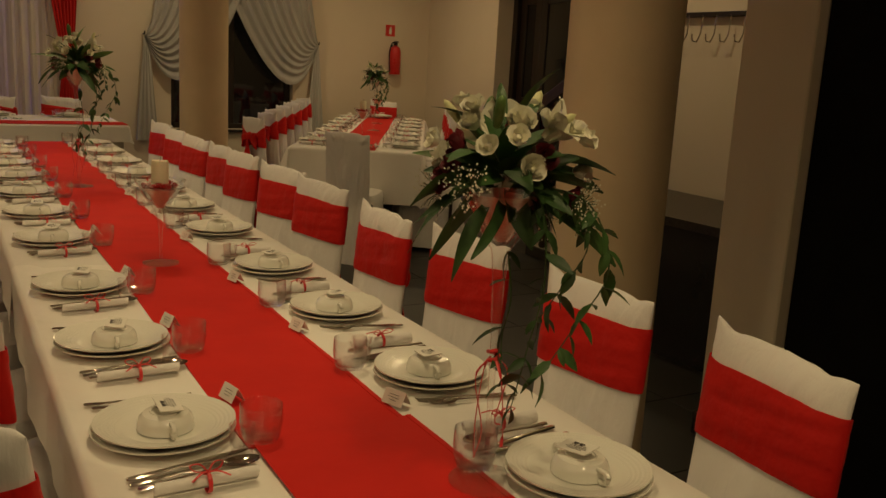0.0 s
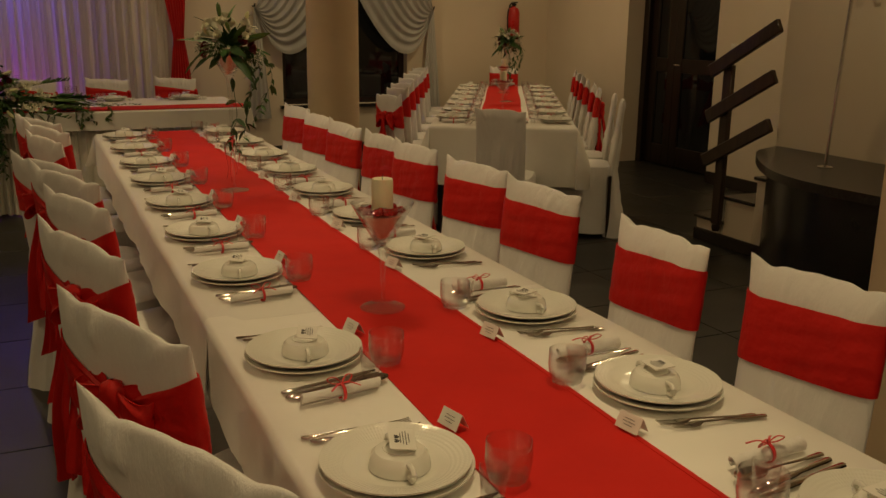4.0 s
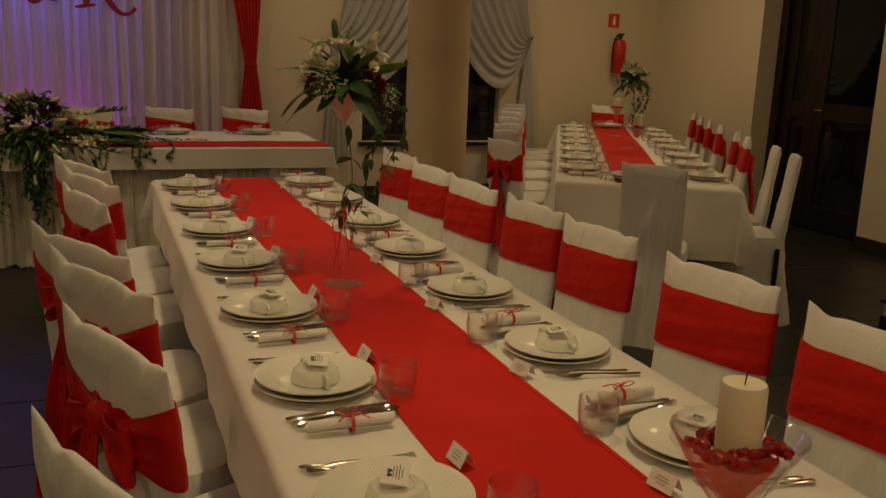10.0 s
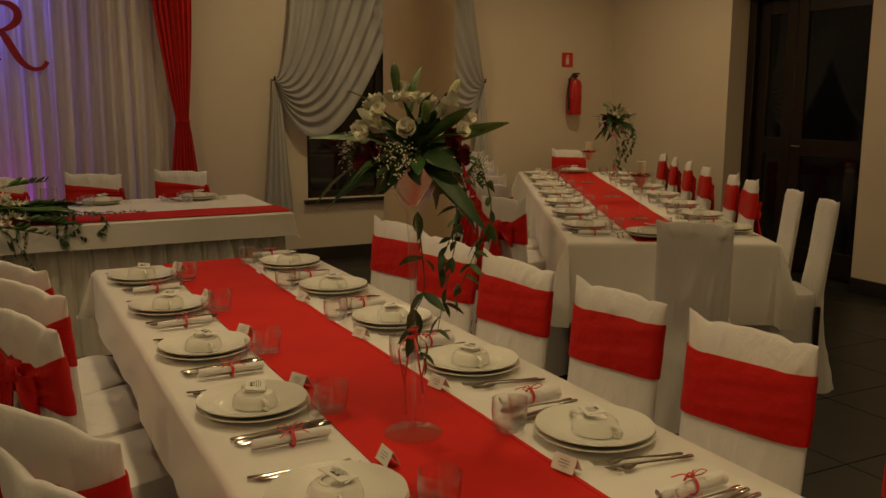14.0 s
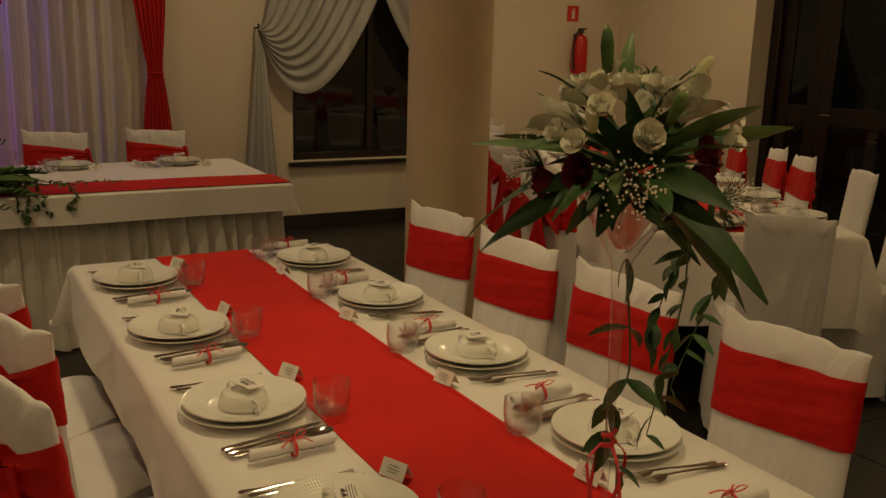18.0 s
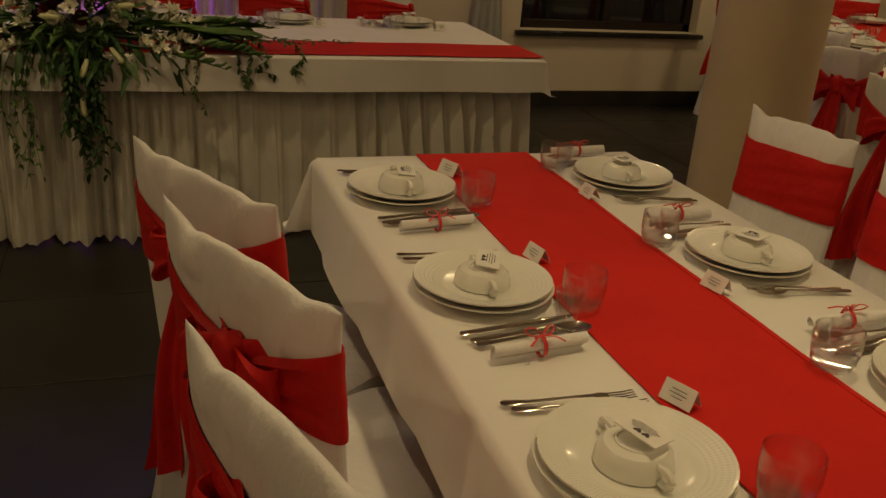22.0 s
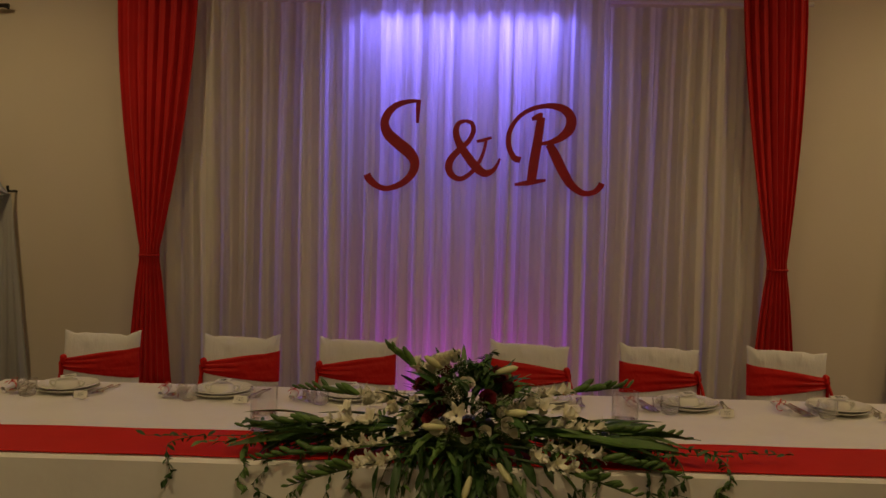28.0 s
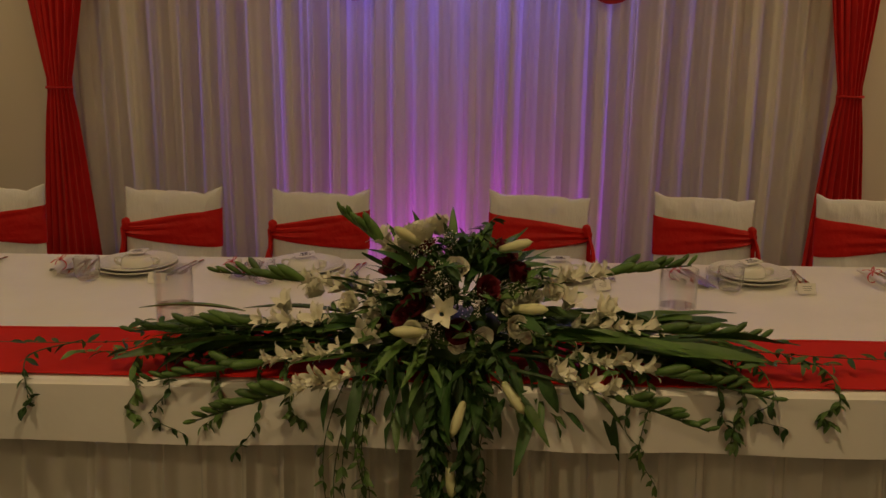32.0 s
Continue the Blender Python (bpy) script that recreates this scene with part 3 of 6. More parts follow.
# ---- tables and cloth ----
def cloth(x0, x1, y0, y1, drop, seed, near=True, far=True, lift=0.0):
    """A cloth over a table top, with hanging sides that swell in soft folds."""
    r = random.Random(seed)
    ph = [r.uniform(0, 6.28) for _ in range(8)]
    nx, ny, nd = 10, max(8, int((y1 - y0) / 0.08)), 8
    w, l, g = x1 - x0, y1 - y0, 0.012

    def at(s, t):
        # s, t: distance along x and y, past the edges it hangs down
        ex, ey = max(0, -s, s - w), max(0, -t, t - l)
        x, y = min(max(s, 0), w), min(max(t, 0), l)
        h = math.hypot(ex, ey)
        if h > 0:
            fold = 0.008 * math.sin(6 * (x + y) + ph[0]) + 0.006 * math.sin(13 * (x - y) + ph[1]) + 0.003 * math.sin(31 * (x + y) + ph[2])
            k = min(1, h / 0.25)
            push = g * min(1, h / 0.012) + (0.010 + fold) * k
            if ex and ey:
                push += 0.085 * k
            x += math.copysign(push, s - w / 2) * (ex / h)
            y += math.copysign(push, t - l / 2) * (ey / h)
        return (x0 + x, y0 + y, TZ + lift - min(h, drop) + (0 if h else 0.0012 * math.sin(9 * x + ph[3]) * math.sin(8 * y + ph[4])))

    down = [0.006, 0.014, 0.03] + [0.03 + (drop - 0.03) * (k + 1) / nd for k in range(nd)]
    su = [-q for q in down[::-1]] + [w * k / nx for k in range(nx + 1)] + [w + q for q in down]
    tv = [-q for q in down[::-1]] * near + [l * k / ny for k in range(ny + 1)] + [l + q for q in down] * far
    verts = [at(s, t) for t in tv for s in su]
    n = len(su)
    faces = [(j * n + i, j * n + i + 1, (j + 1) * n + i + 1, (j + 1) * n + i) for j in range(len(tv) - 1) for i in range(n - 1)]
    return verts, faces


def table(m, x0, x1, y0, y1, leg_mat=None):
    t = empty("banquet_table", m, label="dark banquet table hidden under a white tablecloth", category="table", group="banquet tables")
    part("tabletop", box(x0 + 0.01, y0 + 0.01, TZ - 0.035, x1 - 0.01, y1 - 0.01, TZ - 0.006), BLACKWOOD, t)
    for a in (x0 + 0.07, x1 - 0.07):
        for b in (y0 + 0.20, y1 - 0.20):
            part("leg", box(a - 0.025, b - 0.025, 0, a + 0.025, b + 0.025, TZ - 0.036), BLACKWOOD, t)


def runner(m, x0, x1, y0, y1, seed, lift=0.004):
    r = random.Random(seed)
    a = r.uniform(0, 6)

    def fn(u, v):
        x, y = x0 + u * (x1 - x0), y0 + v * (y1 - y0)
        return (x + 0.004 * math.sin(3 * y + a), y, TZ + lift + 0.0012 * math.sin(11 * y + 5 * x + a))

    o = empty("table_runner", m, label="bright red cloth runner along the white tablecloth", category="table runner", group="red runners")
    n = max(6, int((y1 - y0) * 8))
    part("cloth", sheet(fn, 8, n), RUNNER, o, thick=0.002)
    for s in (0.0, 1.0):
        part("hem", sheet(lambda u, v, s=s: tuple(Vector(fn(s + (0.035 * u - 0.0175), v)) + Vector((0, 0, 0.0012))), 1, n), RUNNER, o, thick=0.0022)
    return o


IDM = pose(0, 0, 0)
TX0, TX1 = 0.475, 1.360
BLOCKS = [(5.49, 6.94), (3.12, 5.49), (0.75, 3.12)]
for k, (a, b) in enumerate(BLOCKS):
    table(IDM, TX0, TX1, a + 0.005, b - 0.005)
    thing("tablecloth", cloth(TX0 - 0.0015 * k, TX1 + 0.0015 * k, a, b + 0.05 * (k > 0), 0.195, 3 + k, False, k == 0, 0.0008 * k), LINEN, "white linen tablecloth hanging in soft folds", "tablecloth", "white tablecloths", thick=0.002)
runner(IDM, 0.738, 1.043, 1.64, 6.945, 2)
runner(IDM, 0.741, 1.046, 0.76, 1.66, 5, 0.009)

# the third long table, across the aisle
table(IDM, -1.69, -0.80, 4.50, 6.88)
thing("tablecloth", cloth(-1.69, -0.80, 4.5, 6.88, 0.195, 9), LINEN, "white linen tablecloth hanging in soft folds", "tablecloth", "white tablecloths", thick=0.002)
runner(IDM, -1.40, -1.09, 4.5, 6.885, 6)

# the slanting table by the windows
M2 = pose(2.60, 6.69, 0, 0, 0, -28.4)
T2W, T2L = 1.0, 4.03
for a, b in ((0, T2L / 2), (T2L / 2, T2L)):
    table(M2, 0, T2W, a + 0.005, b - 0.005)
thing("tablecloth", cloth(0, T2W, 0, T2L, 0.40, 21), LINEN, "white linen tablecloth on the slanting table", "tablecloth", "white tablecloths", m=M2, thick=0.002)
runner(M2, 0.33, 0.64, 0.02, T2L, 8)

# the head table
HX0, HX1, HY0, HY1 = -2.16, 1.73, 8.355, 9.43
for a, b in ((HX0, -0.215), (-0.215, HX1)):
    table(IDM, a + 0.005, b - 0.005, HY0, HY1)


def overlay(drop=0.145):
    w, l = HX1 - HX0, HY1 - HY0
    su = [-drop, -drop * 0.6, -drop * 0.3, -0.022, -0.0142, -0.0105, -0.007, -0.0035] + [w * k / 48 for k in range(49)] + [w + 0.0035, w + 0.007, w + 0.0105, w + 0.0142, w + 0.022, w + drop * 0.3, w + drop * 0.6, w + drop]
    tv = [-drop, -drop * 0.6, -drop * 0.3, -0.022, -0.0142, -0.0105, -0.007, -0.0035] + [l * k / 8 for k in range(9)]

    def at(s, t):
        ex, ey = max(0, -s, s - w), max(0, -t)
        x, y = min(max(s, 0), w), max(t, 0)
        h = min(math.hypot(ex, ey), drop * 1.1)
        rad, bend = 0.009, 0.009 * math.pi / 2
        push, fall = (rad * math.sin(h / rad), rad * (1 - math.cos(h / rad))) if h < bend else (rad + 0.006, rad + h - bend)
        push += 0.007 * (h / drop) * (1 + math.sin(11 * x + 2 * math.sin(3 * x)))
        if h:
            x += math.copysign(push + 0.05 * ey / drop, s - w / 2) * ex / h
            y -= (push + 0.03 * ex / drop) * ey / h
        return (HX0 + x, HY0 + y, TZ - fall + 0.001 * math.sin(7 * x) * math.sin(9 * y))

    n = len(su)
    return [at(s, t) for t in tv for s in su], [(j * n + i, j * n + i + 1, (j + 1) * n + i + 1, (j + 1) * n + i) for j in range(len(tv) - 1) for i in range(n - 1)]


thing("tablecloth", overlay(), LINEN, "white tablecloth over the head table", "tablecloth", "white tablecloths", thick=0.003, angle=22)


def pleats(u, v):
    """The gathered skirt round the front and both ends of the head table."""
    w, l = HX1 - HX0, HY1 - HY0
    s = u * (w + 2 * l)
    wob = 0.030 * math.sin(2.3 * s) + 0.018 * math.sin(5.3 * s + 1) + 0.008 * math.sin(13 * s + 2)
    f = 2 * math.pi * (s + wob + 0.006 * v * math.sin(7 * s)) / 0.090
    g = f + 0.7 * math.sin(1.9 * s) + 0.5 * v * math.sin(8 * s + 1)
    ridge = 1.1 - 2.2 * abs(math.sin(g / 2)) ** 0.75 + 0.30 * math.sin(2 * f + 1.5 * math.sin(2.9 * s) + 1.2 * v) + 0.16 * math.sin(3 * f + 2 * math.sin(3.1 * s + v))
    ridge += 1.1 * v**1.4 * math.sin(0.42 * f + 1.3 * math.sin(2.1 * s))
    gather = math.sin(f * 2.6 + 2 * math.sin(4 * s)) * (1 - v) ** 2
    vary = 0.8 + 0.35 * math.sin(4.4 * s + 0.7)
    out = -0.055 + 0.052 * v + (0.021 + 0.012 * v**0.7) * vary * ridge + 0.0035 * gather
    z = (TZ - 0.06) * (1 - v) + v * (0.016 + 0.006 * math.sin(f * 0.5 + 1))
    if s < l:
        return (HX0 - out, HY1 - s * (l + out) / l, z)
    if s < l + w:
        return (HX0 - out + (s - l) * (w + 2 * out) / w, HY0 - out, z)
    return (HX1 + out, HY0 - out + (s - l - w) * (l + out) / l, z)


sk = empty("table_skirt", pose(0, 0, 0), label="cream satin table skirt gathered in pleats", category="table skirt")
u1 = (HY1 - HY0) / (HX1 - HX0 + 2 * (HY1 - HY0))
part("end_panel", sheet(lambda u, v: pleats(u * u1, v), 240, 10), SKIRT, sk, thick=0.002)
part("front_panel", sheet(lambda u, v: pleats(u1 + u * (1 - 2 * u1), v), 900, 10), SKIRT, sk, thick=0.002)
part("end_panel", sheet(lambda u, v: pleats(1 - u1 + u * u1, v), 240, 10), SKIRT, sk, thick=0.002)
runner(pose(HX0 - 0.01, 8.665, 0, 0, 0, -90), 0, 0.30, 0, HX1 - HX0 + 0.02, 21, 0.006)


# ---- chairs ----
class Back:
    """The cloth over a chair's back: a flat sleeve, wider at the floor, with a creased ridge and two peaked corners."""

    def __init__(self, r, ears=1.0, half=0.168, peak=0):
        self.half = half
        self.a = [r.uniform(0, 6.28) for _ in range(10)]
        self.sag, self.tilt = r.uniform(0.000, 0.008), r.uniform(-0.008, 0.008)
        self.ears = (ears * r.uniform(0.1, 0.75), ears * r.uniform(0.1, 0.75))
        if peak:
            high, low = ears * r.uniform(0.40, 0.75), ears * r.uniform(0.05, 0.30)
            self.ears = (low, high) if peak > 0 else (high, low)
            self.tilt += 0.010 * peak
        self.flap = (r.uniform(0.0, 0.014), r.uniform(0.0, 0.014))
        self.dent = (r.uniform(0.60, 0.78), r.uniform(0.60, 0.78))
        self.crease = [(y, r.uniform(0.006, 0.020), 2.2 * y + r.uniform(-0.35, 0.35), r.choice((-1, 1)), r.uniform(0.4, 1.0)) for y in [r.uniform(-0.17, 0.17) for _ in range(18)]]

    def at(self, w, z, out=0.0):
        a = self.a
        k, t = max(0, (0.45 - z) / 0.45), min(1, max(0, (z - 0.80) / 0.131))
        c, s = math.cos(w), math.sin(w)
        i = 1 if s > 0 else 0
        hw, ht = self.half + 0.034 * k - 0.004 * t + self.flap[i] * t * t + min(out, 0.005), 0.021 + 0.042 * k + out
        dome = math.sqrt(max(0.0, 1 - t**2.8))
        e = abs(s)
        y = hw * s
        x = ht * math.copysign(math.sqrt(max(0, 1 - e**7)), c) * (0.04 + 0.96 * dome)
        front = 1 if c > 0 else -1
        loose = min(1, max(0, (z - 0.865) / 0.03)) if z > 0.80 else min(1, max(0, (0.735 - z) / 0.12))
        fold = 0.003 * math.sin(29 * y + a[0] + 4 * z) * (0.4 + 2.6 * k)
        for cy, cw, sl, side, f in self.crease:
            q = abs(y - cy - sl * (z - 0.86)) / (cw * (0.7 + 0.6 * t + k))
            if side * front > 0 and q < 4:
                fold += 0.014 * f * math.exp(-(q**1.2)) * (0.05 + 0.95 * loose)
        x += fold * front * (0.05 + 0.95 * dome**1.5) * (1 - 0.6 * t) * (1 - e**12)
        up = 0.034 * self.ears[i] * max(0, (e - 0.62) / 0.38) ** 1.2 - 0.007 * math.exp(-(((e - self.dent[i]) / 0.13) ** 2)) + 0.008 * (1 - e * e) - self.sag * (1 - e * e) + self.tilt * s
        up += 0.002 * math.sin(9 * y + a[2]) + 0.0008 * math.sin(41 * y + a[3] + 2 * math.sin(17 * y)) + 0.0004 * math.sin(90 * y + a[9])
        bulge = (0.004 * math.sin(11 * y + a[5]) + 0.0010 * math.sin(41 * y + a[7]) + 0.0004 * math.sin(95 * y + a[8])) * t * t
        lean = -0.05 * max(0, z - 0.45) / 0.48 - 0.03 * k
        return (-0.20 + x + lean + bulge, y + 0.006 * math.sin(12 * z + a[4]) * k, z - 0.020 + up * t * t)

    def cover(self):
        n = 200
        levels = [0.02, 0.10, 0.18, 0.27, 0.36, 0.45, 0.53, 0.60, 0.65, 0.69, 0.72, 0.75, 0.78, 0.80, 0.815, 0.83, 0.845, 0.86, 0.87, 0.88, 0.89, 0.90, 0.91, 0.917, 0.923, 0.927, 0.9295, 0.931]
        verts = [self.at(2 * math.pi * (i + 0.5) / n, z) for z in levels for i in range(n)]
        faces = [(j * n + i, j * n + (i + 1) % n, (j + 1) * n + (i + 1) % n, (j + 1) * n + i) for j in range(len(levels) - 1) for i in range(n)]
        t, h = (len(levels) - 1) * n, n // 4
        for i in range(n // 2 - 1):
            faces.append((t + (h + i) % n, t + (h + i + 1) % n, t + (h - 2 - i) % n, t + (h - 1 - i) % n))
        return verts, faces

    def band(self, pinch=0, tied=True):
        """The red sash round the sleeve, gathered into a knot behind, or towards one side where pinch is -1 or 1."""
        a = self.a

        def fn(u, v):
            w = 2 * math.pi * (u + 0.5 / 200)
            y = math.sin(w)
            zc, hh, g = 0.800, 0.072, 0.0
            if pinch:
                g = ((1 + pinch * y) / 2) ** 1.5
                zc, hh = 0.796 - 0.008 * g, 0.070 - 0.046 * g
            elif tied and math.cos(w) < 0:
                g = (1 - abs(y)) ** 0.9
                zc, hh = 0.800 - 0.036 * g, 0.072 - 0.044 * g
            z = zc + hh * (1 - 2 * v) + 0.004 * math.sin(1.3 * y + a[8])
            edge = min(1, 12 * v, 12 * (1 - v))
            tuck = 0.0012 * (1 + math.sin(4 * math.pi * v + a[1] + 2.5 * y)) + 0.0008 * (1 + math.sin(9 * math.pi * v + a[2] + 4 * y))
            tuck += 0.005 * g * (1 + math.sin(6 * math.pi * v + a[3])) + 0.002 * g * (1 + math.sin(15 * math.pi * v + a[4]))
            return self.at(w, z, 0.0045 + tuck * edge)

        return sheet(fn, 200, 16, True)


def chair_seat(r):
    a = [r.uniform(0, 6.28) for _ in range(4)]
    n, rings = 48, []
    prof = [(0.0, 0.485), (0.5, 0.487), (0.82, 0.484), (0.95, 0.474), (1.0, 0.452), (1.0, 0.40), (1.02, 0.28), (1.05, 0.15), (1.075, 0.025)]
    verts, faces = [], []
    for k, z in prof:
        for i in range(n):
            w = 2 * math.pi * i / n
            c, s = math.cos(w), math.sin(w)
            x, y = 0.215 * math.copysign(abs(c) ** 0.4, c), 0.188 * math.copysign(abs(s) ** 0.4, s)
            h = max(0, (0.45 - z) / 0.45)
            f = 1 + h * (0.035 * math.sin(7 * w + a[0]) + 0.022 * math.sin(13 * w + a[1]))
            verts.append((0.02 + x * k * f, y * k * f, z + 0.002 * math.sin(20 * x + a[2]) * (k < 0.9)))
    for j in range(len(prof) - 1):
        for i in range(n):
            faces.append((j * n + i, j * n + (i + 1) % n, (j + 1) * n + (i + 1) % n, (j + 1) * n + i))
    return verts, faces


def bow(r, tails=0.42, loops=True):
    """Knot, two loops and two tails tied behind the chair; returned piece by piece."""
    def knot(u, v):
        w, h = 2 * math.pi * u, v * 2 - 1
        rr = 0.026 * math.sqrt(max(0.02, 1 - h**4)) * (1 + 0.10 * math.sin(5 * w + 3 * h))
        return (rr * 0.8 * math.cos(w), rr * math.sin(w), 0.034 * h)

    out = [("knot", sheet(knot, 24, 10, True))]

    def loop(sgn):
        p = r.uniform(0, 6)

        def fn(u, v):
            w = 2 * math.pi * u
            d = (1 - math.cos(w)) / 2
            rip = 0.004 * math.sin(9 * v + p) * d + 0.002 * math.sin(17 * v + 2 * p)
            return (-0.020 * math.sin(w) * (0.4 + d) + rip, sgn * (0.012 + 0.090 * d), (v - 0.5) * (0.034 + 0.062 * d) - 0.030 * d * d + 0.006 * math.sin(9 * v + w))
        return sheet(fn, 28, 12, True)

    def tail(sgn, ln):
        p = r.uniform(0, 6)

        def fn(u, v):
            wv = 0.010 * math.sin(11 * u + 3 * v + p) * (0.5 + v) + 0.012 * math.sin(6 * v + p)
            return (-0.012 + wv - 0.03 * v, sgn * (0.010 + 0.055 * v) + (u - 0.5) * (0.035 + 0.10 * v), -0.01 - ln * v - sgn * 0.05 * (u - 0.5) * v)
        return sheet(fn, 14, 18)

    if loops:
        out += [("bow_loop", loop(1)), ("bow_loop", loop(-1))]
    out += [("bow_tail", tail(1, tails)), ("bow_tail", tail(-1, tails * 0.9))]
    return out


def chair(m, seed, label, group, with_sash=True, pinch=0, tied=True, ears=1.0, half=0.168, peak=0):
    r = random.Random(seed)
    c = empty("banquet_chair", m, label=label, category="chair", group=group)
    back = Back(r, ears, half, peak)
    part("back_cover", back.cover(), COVER, c, angle=60)
    part("seat_cover", chair_seat(r), COVER, c)
    for a, b in ((0.17, 0.17), (0.17, -0.17), (-0.19, 0.17), (-0.19, -0.17)):
        part("leg", box(a - 0.012, b - 0.012, 0, a + 0.012, b + 0.012, 0.42), BLACKWOOD, c)
    if with_sash:
        part("sash", back.band(pinch, tied), SATIN, c, "red satin sash", thick=0.002)
        if tied:
            mm = pose(-0.276, 0.0, 0.775) @ Matrix.Diagonal((1.0, 1.02, 1.1, 1))
        if pinch:
            mm = pose(-0.225, pinch * 0.180, 0.785, 0, 0, -90 * pinch) @ Matrix.Scale(0.78, 4)
        for nm, p in bow(r, 0.42 if not pinch else 0.30, not pinch):
            part(nm, moved(p, mm), SATIN, c, "red satin bow" if nm == "knot" else "", thick=0.002 if nm != "knot" else 0)
    return c


WHITE_RED = "white cloth-covered banquet chair with a red satin sash"
LIFT = Matrix.Diagonal((1, 1, 1.022, 1))
mould = [chair(pose(0, 0, 0), 40 + k, WHITE_RED, "chairs along the long tables", half=0.160, peak=-1) for k in range(4)]
wide = [chair(pose(0, 0, 0), 50 + k, WHITE_RED, "chairs along the long tables", half=0.192, peak=1) for k in range(4)]
R_Y = [6.67, 6.15, 5.63, 5.12, 4.59, 4.065, 3.53, 2.90, 2.38, 1.85, 1.32]
L_Y = [6.63, 6.10, 5.565, 5.06, 4.53, 4.01, 3.48, 2.815, 2.28, 1.755, 1.22]


def backed(x, y, w):
    """A chair's place from the middle of its back's upper edge and the way it faces."""
    return pose(x + 0.25 * math.cos(radians(w)), y + 0.25 * math.sin(radians(w)), 0, 0, 0, w) @ LIFT


ROW_R = ((1.645, 6.58, 192), (1.64, 6.10, 192), (1.63, 5.60, 193), (1.655, 5.10, 190), (1.607, 4.57, 190), (1.632, 4.04, 198), (1.612, 3.53, 196), (1.575, 2.865, 184), (1.625, 2.40, 192), (1.64, 1.83, 190), (1.635, 1.295, 180))
ROW_L = ((0.152, 6.31, 35), (0.183, 5.93, 29), (0.166, 5.53, 21), (0.158, 4.76, 37), (0.204, 4.33, 30), (0.222, 3.87, 24), (0.205, 3.33, 25), (0.240, 2.68, 30), (0.262, 2.15, 32), (0.270, 1.58, 30))
ROW_WEST = ((-0.470, 6.29, 149), (-0.47, 5.86, 150), (-0.47, 5.40, 152))
for k, (x, y, w) in enumerate(ROW_R):
    if k < 4:
        mould[k].matrix_basis = backed(x, y, w)
    else:
        copy_thing(mould[k % 4], backed(x, y, w))
for k, (x, y, w) in enumerate(ROW_L):
    if k < 4:
        wide[k].matrix_basis = backed(x, y, w)
    else:
        copy_thing(wide[(k + 1) % 4], backed(x, y, w))
for k, (x, y, w) in enumerate(ROW_WEST):
    copy_thing(mould[k], backed(x, y, w))
# along the slanting table
for k, v in enumerate((0.22, 0.95, 1.45, 2.12, 2.75, 3.38, 3.90)):
    p = M2 @ Vector((-0.31 - 0.033 * v, v, 0))
    copy_thing(mould[k % 4], backed(p.x, p.y, 13 + rng.uniform(-5, 4)))
for k, v in enumerate((1.28, 1.66, 2.33, 2.84, 3.32, 3.78)):
    p = M2 @ Vector((T2W + 0.27, v, 0))
    copy_thing(wide[k % 4], backed(p.x, p.y, 145 + rng.uniform(-3, 3)))
p = M2 @ Vector((0.49, T2L + 0.31, 0))
copy_thing(mould[1], backed(p.x, p.y, 240))
plain = "white cloth-covered banquet chair without a sash"
pl = chair(backed(2.80, 6.045, 52), 77, plain, "plain covered chairs", False, ears=0.3, half=0.160)
for v in (0.25, 0.72):
    p = M2 @ Vector((T2W + 0.33, v, 0))
    copy_thing(pl, backed(p.x, p.y, 145))
# behind the head table
HEAD_X = [-1.908, -1.238, -0.675, 0.158, 0.781, 1.377]
hm = [chair(pose(0, 0, 0), 90 + k, "white covered chair with a red sash knotted at one side", "chairs behind the head table", True, s, False, 1.0, 0.184) for k, s in enumerate((1, -1))]
for k, x in enumerate(HEAD_X):
    mm = pose(x, 9.62, 0, 0, 0, -90 + rng.uniform(-2, 2))
    src = hm[1] if k < 3 else hm[0]
    if k in (0, 3):
        src.matrix_basis = mm
    else:
        copy_thing(src, mm)


# ---- backdrop and curtains ----
def folded(x0, x1, z0, z1, y, amp, wave, seed, steps, rows=6):
    r = random.Random(seed)
    ph = [r.uniform(0, 6.28) for _ in range(5)]

    def fn(u, v):
        x = x0 + u * (x1 - x0)
        s = x + 0.02 * math.sin(3.1 * x + ph[0]) + 0.012 * math.sin(9 * x + ph[1])
        f = math.sin(2 * math.pi * s / wave + ph[2])
        f = math.copysign(abs(f) ** 0.6, f)
        f += 0.35 * math.sin(2 * math.pi * s / (wave * 0.43) + ph[3] + 1.5 * v)
        return (x + 0.006 * math.sin(5 * v + 9 * x), y + amp * (0.6 + 0.4 * v) * f, z1 + (z0 - z1) * v)

    return sheet(fn, steps, rows)


bd = empty("backdrop_curtain", pose(0, 0, 0), label="white sheer pleated backdrop curtain lit from behind", category="curtain")
part("curtain_panel", folded(-1.95, -0.95, 0.02, 2.66, 10.55, 0.020, 0.105, 1, 160), SHEER, bd)
part("curtain_panel", folded(-0.97, 0.60, 0.02, 2.74, 10.54, 0.024, 0.098, 2, 260), SHEER, bd)
part("curtain_panel", folded(0.58, 1.52, 0.02, 2.66, 10.55, 0.020, 0.105, 3, 160), SHEER, bd)
part("curtain_rod", tube([(-2.1, 10.60, 2.70), (1.7, 10.60, 2.70)], 0.012), WHITEPL, bd)


